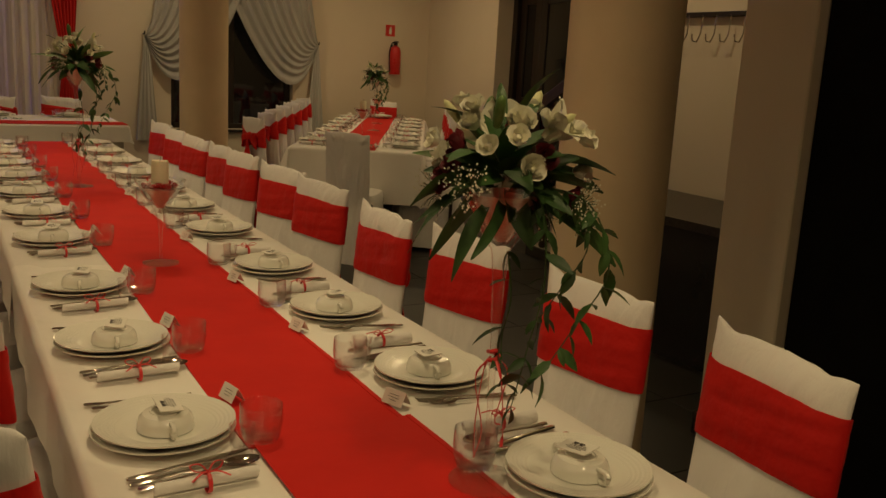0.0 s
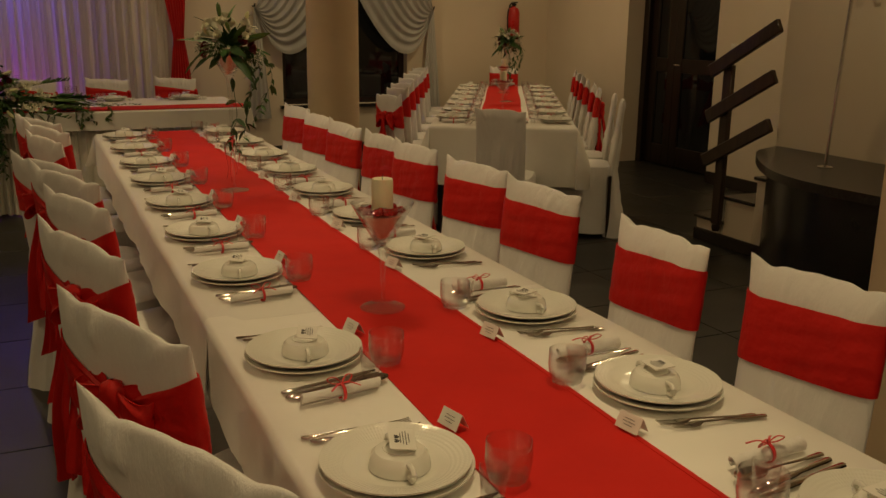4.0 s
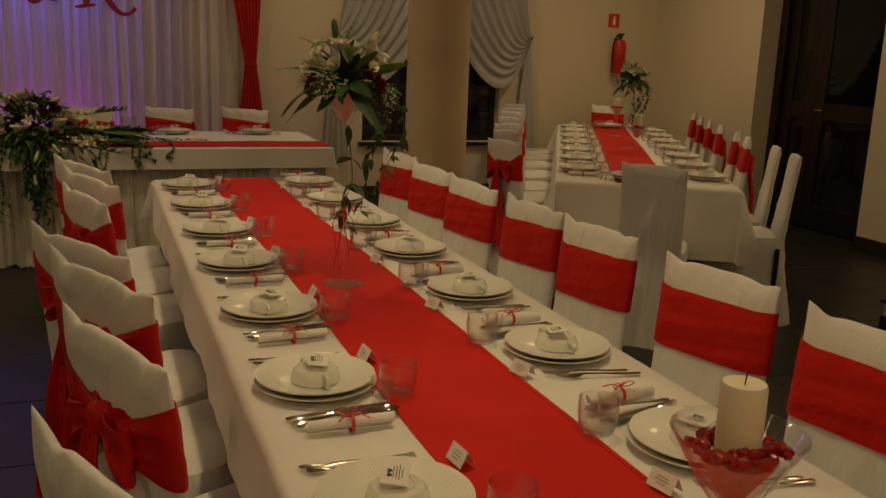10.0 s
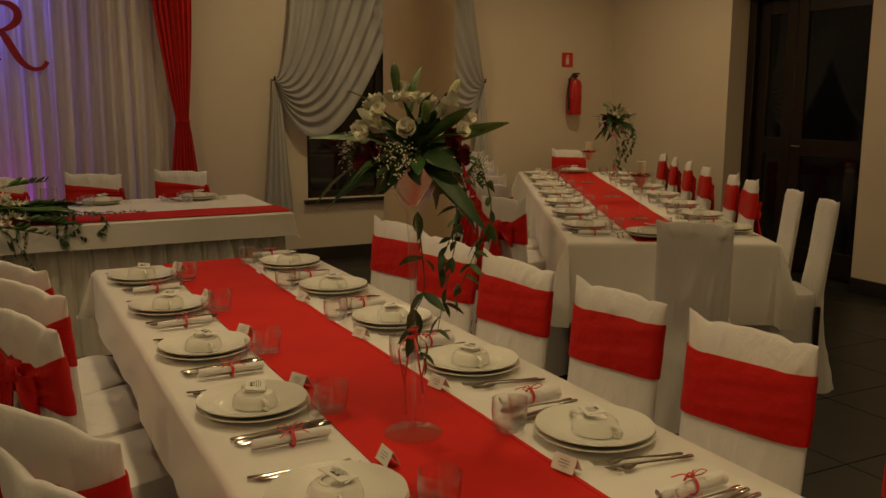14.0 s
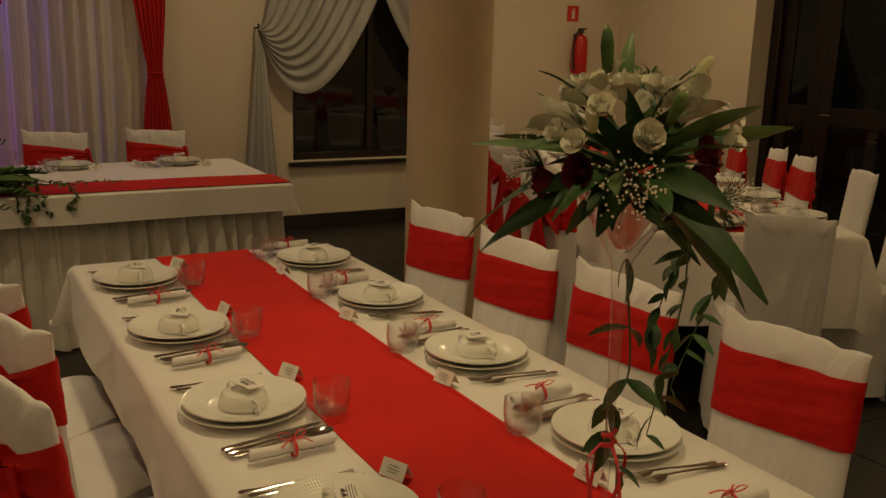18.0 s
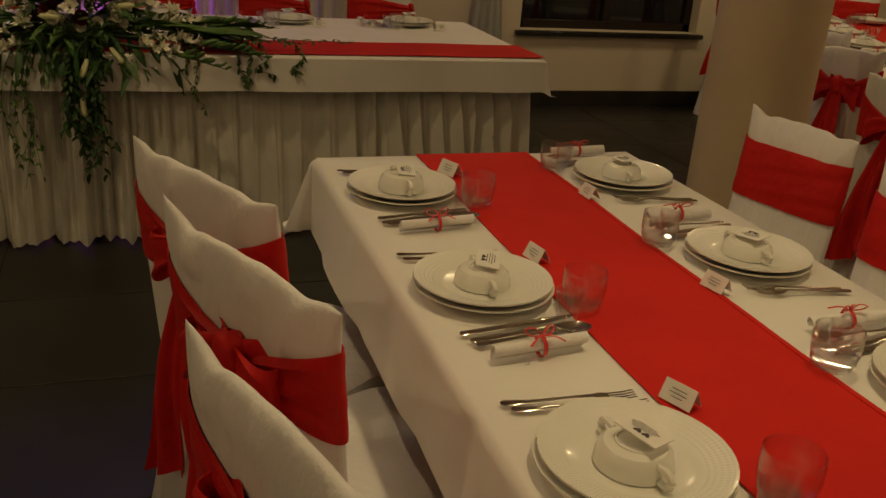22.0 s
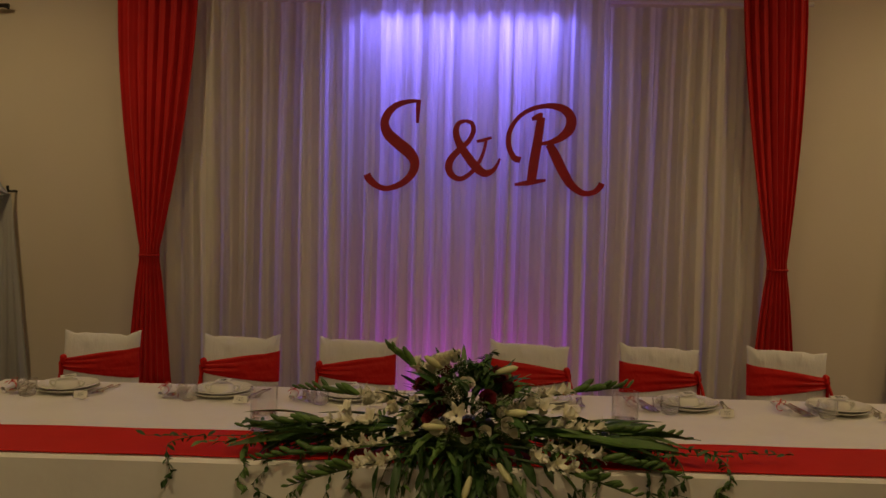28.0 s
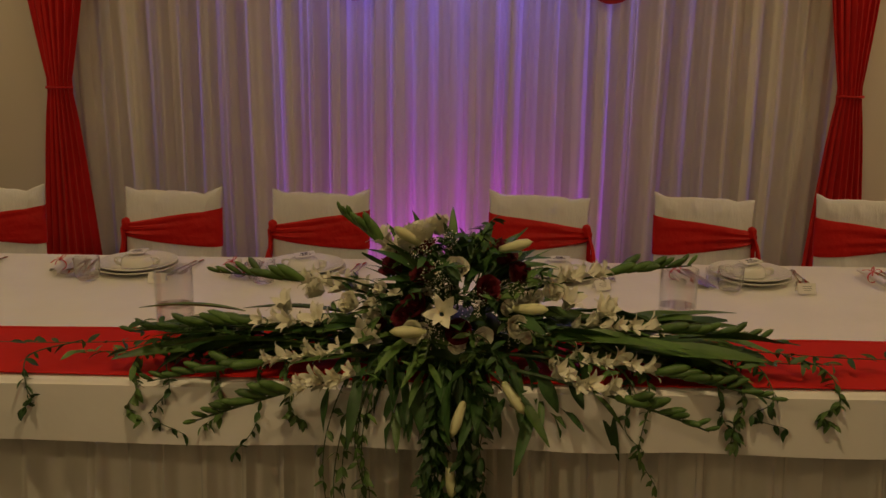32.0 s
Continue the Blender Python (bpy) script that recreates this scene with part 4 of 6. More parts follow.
def tied_drape(xc, w_top, w_tie, w_low, z_top, z_tie, z_low, y, lean):
    def fn(u, v):
        z = z_top + (z_low - z_top) * v
        if z > z_tie:
            k = (z_top - z) / (z_top - z_tie)
            w = w_top + (w_tie - w_top) * (k**1.7)
            x = xc + lean * (1 - k) ** 1.0
        else:
            k = (z_tie - z) / (z_tie - z_low)
            w = w_tie + (w_low - w_tie) * min(1, k * 1.6) ** 0.7
            x = xc
        s = (u - 0.5) * w
        f = math.sin(2 * math.pi * u * 7 + 0.6) + 0.4 * math.sin(2 * math.pi * u * 15 + 2 * v)
        return (x + s, y - 0.010 * f * (0.5 + 0.5 * w / w_top) - 0.02 * (1 - abs(2 * u - 1)), z)

    return sheet(fn, 72, 40)


for xc, lean, top in ((-1.908, 0.045, 0.44), (1.525, -0.065, 0.34)):
    dr = empty("red_drape", pose(0, 0, 0), label="dark red curtain tied in at the middle", category="curtain", group="red drapes")
    part("drape", tied_drape(xc, top, 0.095, 0.26, 2.70, 1.255, 0.02, 10.49, lean), DRAPE_RED, dr, thick=0.003)
    part("tie_band", tube([(xc + 0.055 * math.cos(a), 10.48 + 0.035 * math.sin(a), 1.255) for a in [k * math.pi / 8 for k in range(17)]], 0.006, 8, False), DRAPE_RED, dr)


def swag(side, hx, cx, z_top=2.62):
    """A grey sheer panel from the rod, gathered sideways to a hook, with a tail below it. side: -1 hooks at its left."""
    y = 10.66

    def fn(u, v):
        # u: across the gathers (0 the low inner edge, 1 the outer edge); v: from the rod to the hook
        tx = cx - side * 0.30 + side * 1.14 * u
        qx, qz = hx + (tx - hx) * (0.30 + 0.25 * u), 0.25 + 1.45 * u**0.75
        x = (1 - v) ** 2 * tx + 2 * v * (1 - v) * qx + v * v * hx
        z = (1 - v) ** 2 * z_top + 2 * v * (1 - v) * qz + v * v * 1.575
        g = math.sin(2 * math.pi * u * 9 + 0.8 * math.sin(3 * v))
        return (x, y - 0.026 * g * (1 - 0.7 * v) - 0.05 * math.sin(math.pi * v) - 0.012 * u, z)

    def tail(u, v):
        w = 0.05 + 0.20 * v
        return (hx - side * 0.02 + (u - 0.5) * w, y - 0.012 * math.sin(2 * math.pi * u * 4) * v, 1.57 - (1.57 - 0.42) * v)

    c = empty("window_curtain", pose(0, 0, 0), label="grey sheer window curtain draped to a wall hook", category="curtain", group="draped window curtains")
    part("drape", sheet(fn, 90, 40), GREYSHEER, c)
    part("tail", sheet(tail, 24, 14), GREYSHEER, c)
    part("wall_hook", tube([(hx, Y1, 1.59), (hx, y - 0.02, 1.59), (hx, y - 0.03, 1.62)], 0.008), BLACK, c)
    return c


for a, b, cx in ((2.33, 4.37, 3.35), (-4.82, -2.78, -3.80)):
    swag(-1, a, cx)
    swag(1, b, cx)
    rod = empty("curtain_rod", pose(0, 0, 0), label="thin dark curtain rod above the window", category="curtain rod")
    part("rod", tube([(a, 10.66, 2.64), (b, 10.66, 2.64)], 0.012), BLACK, rod)
    for xx in (a + 0.04, b - 0.04):
        part("bracket", tube([(xx, Y1, 2.64), (xx, 10.66, 2.64)], 0.008), BLACK, rod)


# ---- what stands on the tables ----
def plate(r, h=0.018):
    prof = [(0, 0.004), (r * 0.55, 0.004), (r * 0.62, 0.007), (r * 0.97, h), (r, h + 0.001), (r, h - 0.002), (r * 0.66, 0.0), (r * 0.5, 0.0), (0, 0.0)]
    return lathe(prof, 48)


SETTING = []  # (thing, place in the setting, jitter)
SETTING.append((thing("base_plate", plate(0.125), PLATECHINA, "white porcelain base plate on the tablecloth", "plate", "base plates"), pose(0, 0, 0.002), (0.002, 2)))
SETTING.append((thing("dinner_plate", plate(0.122, 0.02), PLATECHINA, "white porcelain dinner plate stacked on another plate", "plate", "dinner plates"), pose(0, 0, 0.0110), (0.002, 180)))

cup = empty("soup_cup", label="white porcelain soup cup turned upside down", category="cup", group="soup cups")
part("bowl", lathe([(0.052, 0.0), (0.054, 0.0), (0.053, 0.018), (0.050, 0.032), (0.043, 0.043), (0.030, 0.047), (0.029, 0.050), (0.026, 0.050), (0.025, 0.046), (0, 0.046), (0, 0.042), (0.040, 0.040), (0.048, 0.03), (0.050, 0.002)], 40), CHINA, cup)
for s in (1, -1):
    part("handle", tube(spline([(0, s * 0.048, 0.034), (0, s * 0.066, 0.036), (0, s * 0.074, 0.024), (0, s * 0.068, 0.008), (0, s * 0.054, 0.007)], 4), 0.0052, 8, True, 1.3), CHINA, cup)
SETTING.append((cup, pose(0.0, -0.002, 0.0165) @ Matrix.Diagonal((0.96, 0.96, 0.80, 1)), (0.004, 12)))


def bars(rows, w, h, z, x0=0.0):
    """Short printed lines on a card."""
    out = []
    for k in range(rows):
        ln = w * (0.55 + 0.4 * ((k * 37) % 10) / 10)
        y = -h / 2 + h * (k + 0.5) / rows
        out.append(box(x0 - ln / 2, y - 0.0006, z, x0 + ln / 2, y + 0.0006, z + 0.0003, 0))
    return join(*out)


def heart(z, s, cx, cy):
    v = [(cx + s * 0.06 * 16 * math.sin(t) ** 3, cy + s * 0.06 * (13 * math.cos(t) - 5 * math.cos(2 * t) - 2 * math.cos(3 * t) - math.cos(4 * t)), z) for t in [2 * math.pi * k / 20 for k in range(20)]]
    return v, [tuple(range(20))]


fav = empty("favour_card", label="small white printed card lying on the upturned cup", category="card", group="favour cards")
fm = pose(0, 0, 0, 6, -5, 90)
part("card", moved(box(-0.031, -0.021, 0, 0.031, 0.021, 0.0022, 0.0004), fm), PAPER, fav)
part("print", moved(join(bars(4, 0.05, 0.018, 0.0024, 0.002), heart(0.0026, 0.006, -0.008, 0.0125), heart(0.0026, 0.006, 0.004, 0.0125)), fm @ pose(0, -0.004, 0)), INK, fav, "small black print")
SETTING.append((fav, pose(0.004, 0.0, 0.0590), (0.004, 25)))


def rod_outline(pts, thick, z=0.0):
    """A flat bar from (x, half width, height) rows, with rounded section."""
    n = 6
    v, f = [], []
    for x, w, h in pts:
        for k in range(n):
            a = 2 * math.pi * k / n
            v.append((x, w * math.cos(a), z + h + thick * math.sin(a)))
    for i in range(len(pts) - 1):
        for k in range(n):
            f.append((i * n + k, i * n + (k + 1) % n, (i + 1) * n + (k + 1) % n, (i + 1) * n + k))
    f += [tuple(range(n))[::-1], tuple(range((len(pts) - 1) * n, len(pts) * n))]
    return v, f


knife = rod_outline([(-0.105, 0.003, 0.003), (-0.10, 0.0075, 0.003), (-0.06, 0.007, 0.003), (-0.015, 0.0055, 0.003), (-0.01, 0.008, 0.003), (0.05, 0.009, 0.003), (0.085, 0.007, 0.003), (0.105, 0.001, 0.003)], 0.0024)
fork = join(rod_outline([(-0.10, 0.003, 0.003), (-0.095, 0.008, 0.003), (-0.06, 0.005, 0.003), (0.0, 0.0025, 0.006), (0.035, 0.004, 0.007), (0.045, 0.0105, 0.005), (0.06, 0.0115, 0.003)], 0.0016),
            *[moved(rod_outline([(0.058, 0.0015, 0.003), (0.08, 0.0014, 0.004), (0.098, 0.0006, 0.007)], 0.0011), pose(0, y, 0)) for y in (-0.009, -0.003, 0.003, 0.009)])
spoon = join(rod_outline([(-0.10, 0.003, 0.003), (-0.095, 0.008, 0.003), (-0.06, 0.005, 0.003), (0.0, 0.0025, 0.007), (0.045, 0.004, 0.008)], 0.0016),
             sheet(lambda u, v: (0.072 + 0.033 * math.cos(2 * math.pi * u) * v, 0.0195 * math.sin(2 * math.pi * u) * v, 0.002 + 0.008 * v**2), 16, 4, True))
SETTING.append((thing("knife", knife, STEEL, "polished steel table knife beside the plate", "knife", "table knives", thick=0), pose(0.01, -0.148, 0.0035, 0, 0, 8), (0.004, 3)))
SETTING.append((copy_thing(SETTING[-1][0], pose(0, 0, 0)), pose(0.012, -0.168, 0.0035, 0, 0, 11), (0.004, 3)))
SETTING.append((thing("spoon", spoon, STEEL, "polished steel soup spoon beside the knives", "spoon", "soup spoons", thick=0.0008), pose(0.015, -0.192, 0.0045, 0, 0, 6), (0.004, 3)))
SETTING.append((thing("fork", fork, STEEL, "polished steel table fork beside the plate", "fork", "table forks"), pose(0.0, 0.142, 0.003, 0, 0, -8), (0.004, 3)))
SETTING.append((copy_thing(SETTING[-1][0], pose(0, 0, 0)), pose(-0.012, 0.163, 0.003, 0, 0, -6), (0.004, 3)))

nap = empty("napkin_roll", label="rolled white napkin tied with a red ribbon", category="napkin", group="napkin rolls")
roll = spline([(0.0165 - 0.0011 * k, k * math.pi / 5) for k in range(0, 14)], 2)


def rolled(u, v):
    i = min(len(roll) - 1, int(u * (len(roll) - 1)))
    r, a = roll[i]
    squash = 1 - 0.12 * math.exp(-((v - 0.5) / 0.06) ** 2)
    return (-0.082 + 0.164 * v + 0.003 * math.sin(a), r * squash * math.cos(a - 1.2), 0.0165 + r * squash * math.sin(a - 1.2) * 0.92)


part("cloth", sheet(rolled, len(roll) - 1, 12), NAPKIN, nap, thick=0.0015)
part("ribbon", moved(lathe([(0.0160, -0.0035), (0.0172, -0.003), (0.0172, 0.003), (0.0160, 0.0035)], 20), pose(0, 0, 0.0158, 0, 90, 0)), RIBBON, nap, "narrow red ribbon")
for s in (1, -1):
    part("ribbon_loop", tube(spline([(0, 0, 0.033), (s * 0.012, 0.006, 0.045), (s * 0.026, 0.010, 0.042), (s * 0.018, 0.004, 0.034), (0, 0, 0.033)], 4), 0.0019, 5, True, 0.5), RIBBON, nap)
    part("ribbon_end", tube(spline([(0, 0, 0.033), (s * 0.014, -0.010, 0.036), (s * 0.030, -0.020, 0.030)], 4), 0.0022, 5, True, 0.5), RIBBON, nap)
SETTING.append((nap, pose(0.012, -0.232, 0.0005, 0, 0, 4), (0.006, 4)))

tum = empty("tumbler", label="clear glass tumbler with a thick faceted base, empty", category="glass", group="tumblers")
part("bowl", lathe([(0.0345, 0.0145), (0.0378, 0.038), (0.0368, 0.068), (0.0362, 0.0688), (0.0355, 0.068), (0.0366, 0.038), (0.0333, 0.0145)], 32), TUMBLERGLASS, tum)
part("base", lathe([(0, 0.001), (0.021, 0.001), (0.025, 0.0), (0.030, 0.003), (0.0345, 0.0143), (0.0325, 0.0143), (0.027, 0.0095), (0, 0.0085)], 11), BASEGLASS, tum, "thick faceted glass base", angle=8)
SETTING.append((tum, pose(0.146, -0.100, 0.007), (0.002, 90)))
SHOT = [(0, 0.0), (0.015, 0.0), (0.018, 0.003), (0.019, 0.02), (0.0225, 0.058), (0.0215, 0.0585), (0.0205, 0.058), (0.0172, 0.024), (0.014, 0.018), (0, 0.017)]
SETTING.append((thing("shot_glass", lathe(SHOT, 20), TUMBLERGLASS, "small clear shot glass, empty", "glass", "shot glasses"), pose(0.099, -0.139, 0.002), (0.001, 90)))

card = empty("name_card", label="folded white name card standing beside a plate", category="card", group="name cards")
for s in (1, -1):
    mm = pose(0, 0, 0.0355) @ Matrix.Rotation(radians(s * 28), 4, "Y")
    part("panel", moved(box(-0.0005, -0.034, -0.040, 0.0005, 0.034, 0.0, 0), mm), PAPER, card)
    part("print", moved(moved(bars(3, 0.044, 0.022, 0.0), pose(0, 0, -0.020, 90 * 1, 0, 90)), mm @ pose(0.0012 * (1 if s < 0 else -1), 0, 0)), INK, card, "black printed lines")
SETTING.append((card, pose(0.150, 0.118, 0.0065, 0, 0, 12) @ Matrix.Scale(0.88, 4), (0.008, 14)))

places = []
for y in L_Y:
    places.append(pose(0.611, y, TZ + 0.002, 0, 0, 0))
for y in R_Y:
    places.append(pose(1.198, y, TZ + 0.002, 0, 0, 180))
for k in range(4):
    places.append(pose(-0.935, 6.60 - 0.53 * k, TZ + 0.002, 0, 0, 180))
    places.append(pose(-1.55, 6.60 - 0.53 * k, TZ + 0.002, 0, 0, 0))
for k in range(7):
    places.append(M2 @ pose(0.135, 0.42 + 0.53 * k, TZ + 0.002, 0, 0, 0))
    places.append(M2 @ pose(T2W - 0.135, 0.36 + 0.53 * k, TZ + 0.002, 0, 0, 180))
places.append(M2 @ pose(0.42, 0.145, TZ + 0.009, 0, 0, 90))
places.append(M2 @ pose(0.49, T2L - 0.145, TZ + 0.009, 0, 0, -90))
for x in (-1.80, -1.15, -0.62, 0.17, 0.76, 1.37):
    places.append(pose(x, 9.245, TZ + 0.002, 0, 0, -90))
jr = random.Random(11)
for k, pm in enumerate(places):
    for src, lm, (jd, ja) in SETTING:
        if k >= len(places) - 8 and k < len(places) - 6 and src.name.startswith("name_card"):
            continue
        mm = pm @ pose(jr.uniform(-jd, jd), jr.uniform(-jd, jd), 0) @ lm @ pose(0, 0, 0, 0, 0, jr.uniform(-ja, ja))
        if k == 0:
            src.matrix_basis = mm
        else:
            copy_thing(src, mm)


# ---- tall glasses, candles and flowers ----
def stemmed(h_bowl, h_rim, r_rim, r_base):
    t = 0.0022
    return lathe([(0, 0.0), (r_base, 0.0), (r_base, 0.003), (r_base * 0.5, 0.008), (0.007, 0.014), (0.0045, 0.03), (0.0045, h_bowl * 0.3), (0.0065, h_bowl * 0.65), (0.010, h_bowl * 0.88), (0.0145, h_bowl),
                  (0.05 * r_rim / 0.085, h_bowl + (h_rim - h_bowl) * 0.45), (r_rim, h_rim), (r_rim - t, h_rim), (0.05 * r_rim / 0.085 - t, h_bowl + (h_rim - h_bowl) * 0.45 + t), (0.009, h_bowl + 0.012), (0, h_bowl + 0.010)], 40)


def cone_fill(z0, z1, r0, r1):
    return lathe([(0, z0), (r0, z0), (r1, z1), (r1 * 0.7, z1 + 0.004), (0, z1 + 0.006)], 28)


def pebbles(r_out, r_in, z, count, seed, size=0.008):
    r = random.Random(seed)
    out = []
    for k in range(count):
        a, d, s = r.uniform(0, 6.283), r.uniform(r_in, r_out), size * r.uniform(0.7, 1.3)
        p = lathe([(0, -s), (s * 0.9, -s * 0.3), (s * 0.8, s * 0.5), (0, s)], 6)
        out.append(moved(p, pose(d * math.cos(a), d * math.sin(a), z + r.uniform(0, 0.008), r.uniform(0, 180), r.uniform(0, 180), 0)))
    return join(*out)


def candle_glass(m):
    g = empty("candle_glass", m, label="tall stemmed glass filled with red stones", category="candle holder", group="candle glasses")
    part("glass", stemmed(0.165, 0.268, 0.078, 0.056), GLASS, g)
    part("granules", cone_fill(0.180, 0.238, 0.009, 0.0475), PINKSAND, g, "pale pink granules in the bowl")
    tagged(part("stone_filling", pebbles(0.055, 0.026, 0.246, 60, 3), BERRY, g, "glossy red stones"), kind="stuff")
    c = empty("candle", m, label="ivory pillar candle standing in a tall glass", category="candle", group="pillar candles")
    part("wax", lathe([(0, 0.243), (0.0255, 0.243), (0.0262, 0.25), (0.0262, 0.322), (0.0245, 0.327), (0.015, 0.3245), (0, 0.324)], 32), WAX, c)
    part("wick", tube([(0, 0, 0.322), (0.001, 0, 0.331), (0.003, 0.001, 0.338)], 0.0009, 5), BLACK, c)


candle_glass(pose(0.885, 3.07, TZ + 0.0065))
candle_glass(M2 @ pose(0.49, 0.81, TZ + 0.0065))
candle_glass(M2 @ pose(0.49, 2.95, TZ + 0.0065))


# shapes of leaves and flowers, each made once
def leaf_piece(ln, w, bend=0.25, fold=0.25, n=9, wave=0.0):
    def fn(u, v):
        s = (u - 0.5) * 2
        ww = w * 0.5 * (math.sin(math.pi * min(1, v * 0.93 + 0.05)) ** 0.8) * (1 - 0.25 * v)
        return (ln * v * (1 - 0.12 * bend * v), s * ww, -bend * ln * v * v + fold * abs(s) * ww + wave * math.sin(9 * v) * s)
    return sheet(fn, 4, n)


def petal_ball(layers, size, seed, open_=0.6):
    """A rose or carnation: cupped petals in rings."""
    r = random.Random(seed)
    out = [lathe([(0, -size * 0.9), (size * 0.35, -size * 0.7), (size * 0.4, -size * 0.2), (0, size * 0.3)], 10)]
    for k in range(layers):
        f = (k + 1) / layers
        num = 3 + k * 2
        for i in range(num):
            a = 2 * math.pi * (i + 0.5 * k) / num + r.uniform(-0.2, 0.2)
            h, rr = size * (1.0 - 0.55 * f), size * (0.14 + 0.74 * f * open_ * 1.5)

            w, ph = r.uniform(1.8, 2.3), r.uniform(0, 6)

            def fn(u, v, rr=rr, h=h, f=f, w=w, ph=ph):
                s = (u - 0.5) * w
                cup = rr * (0.35 + 0.65 * math.sin(min(1.57, v * 1.9)))
                lip = f * size * 0.28 * max(0, v - 0.7) * 3
                return ((cup + lip) * math.cos(s), (cup + lip) * math.sin(s), -size * 0.7 + (h + size * 0.7) * v - lip * 0.4 - 0.16 * size * s * s * v + size * (0.05 + 0.10 * v**3) * math.sin(5 * s + ph))
            out.append(moved(sheet(fn, 6, 6), pose(0, 0, 0, r.uniform(-9, 9), r.uniform(-12, 9), math.degrees(a)) @ Matrix.Scale(r.uniform(0.85, 1.08), 4)))
    return join(*out)


def lily_piece(ln, seed):
    r = random.Random(seed)
    out = []
    for i in range(6):
        w = ln * (0.52 if i % 2 else 0.40)

        def fn(u, v, w=w):
            s = (u - 0.5) * 2
            ww = w * 0.5 * math.sin(math.pi * min(1, 0.12 + 0.88 * v)) ** 0.7
            rad = ln * (0.08 + 0.22 * v + 0.40 * v**3)
            z = ln * (1.05 * v - 0.25 * v**4)
            return (rad, s * ww, z + 0.25 * abs(s) * ww + 0.006 * math.sin(8 * v + s))
        out.append(moved(sheet(fn, 4, 8), pose(0, 0, 0, r.uniform(-6, 6), r.uniform(-8, 8), 60 * i + r.uniform(-5, 5))))
    return join(*out)


def bud_piece(ln, w):
    return lathe([(0, 0), (w * 0.3, ln * 0.05), (w * 0.42, ln * 0.3), (w * 0.5, ln * 0.6), (w * 0.36, ln * 0.85), (0, ln)], 6)


def sprig_piece(seed, size=0.045, count=110):
    """Baby's breath: a cloud of tiny blossoms on thread stems."""
    r = random.Random(seed)
    dots, stems = [], []
    for k in range(count):
        d = Vector((r.gauss(0, 1), r.gauss(0, 1), abs(r.gauss(0, 1)) + 0.5)).normalized() * size * r.uniform(0.5, 1.15)
        s = r.uniform(0.0012, 0.0021)
        dots.append(moved(lathe([(0, -s), (s, 0), (0, s)], 5), Matrix.Translation(d)))
        if k % 3 == 0:
            stems.append(tube([(0, 0, 0), tuple(d * 0.6 + Vector((0, 0, 0.005))), tuple(d)], 0.0006, 3, False))
    return join(*dots), join(*stems)


def vine_pieces(points, seed, leaf_l=0.03, leaf_w=0.014, gap=2, droop=(5, 70)):
    """A trailing stem and its small leaves."""
    r = random.Random(seed)
    line = spline(points, 7)
    leaves = []
    lp = leaf_piece(leaf_l, leaf_w, 0.3, 0.2, 4)
    for i, p in enumerate(line):
        if i % gap:
            continue
        for s in (1, -1):
            if r.random() < 0.15:
                continue
            k = r.uniform(0.7, 1.35)
            leaves.append(moved(lp, pose(*p, r.uniform(-50, 50), r.uniform(*droop), r.uniform(0, 360)) @ Matrix.Scale(k, 4)))
    return tube([tuple(p) for p in line], [0.0018 - 0.001 * i / len(line) for i in range(len(line))], 5), join(*leaves)


def shape(name, piece, mat):
    return smooth(mesh(name, piece, mat), 70)


LEAVES = [shape("leaf", leaf_piece(0.19, 0.040, b, 0.3, 9, 0.003), LEAF) for b in (0.10, 0.30, 0.55)]
LEAVES += [shape("leaf", leaf_piece(0.12, 0.050, b, 0.25), LEAF) for b in (0.2, 0.45)]
PALES = [shape("leaf", leaf_piece(0.17, 0.034, b, 0.3), LEAF2) for b in (0.15, 0.4)]
ROSES = [shape("rose", petal_ball(5, 0.028, s, 0.60), PETAL) for s in (1, 2)]
REDROSES = [shape("carnation", petal_ball(4, 0.028, s, 0.66), DARKRED) for s in (3, 4)]
LILIES = [shape("lily", lily_piece(0.085, s), PETAL) for s in (1, 2)]
BUDS = [shape("lily_bud", bud_piece(0.075, 0.024), BUD), shape("lily_bud", bud_piece(0.095, 0.028), LEAF2)]
SMALLS = [shape("small_blossom", petal_ball(2, 0.015, s, 0.7), PETAL) for s in (5, 6)]
SPRIGS = [(shape("sprig", a, PETAL), shape("sprig_stalk", b, STEM)) for a, b in (sprig_piece(1), sprig_piece(2))]


def aim(p, d, roll=0.0):
    """A pose at p whose x axis points along d."""
    q = Vector(d).to_track_quat("X", "Z").to_matrix().to_4x4()
    return Matrix.Translation(p) @ q @ pose(0, 0, 0, roll, 0, 0)


def face(p, d, spin=0.0):
    """A pose at p whose z axis points along d."""
    q = Vector(d).to_track_quat("Z", "Y").to_matrix().to_4x4()
    return Matrix.Translation(p) @ q @ pose(0, 0, 0, 0, 0, spin)


def put(name, data, parent, m, scale=1.0):
    o = new(name, data)
    o.parent = parent
    o.matrix_basis = m @ Matrix.Scale(scale, 4)
    return o


def ball_dir(a, e):
    return Vector((math.cos(radians(a)) * math.cos(radians(e)), math.sin(radians(a)) * math.cos(radians(e)), math.sin(radians(e))))


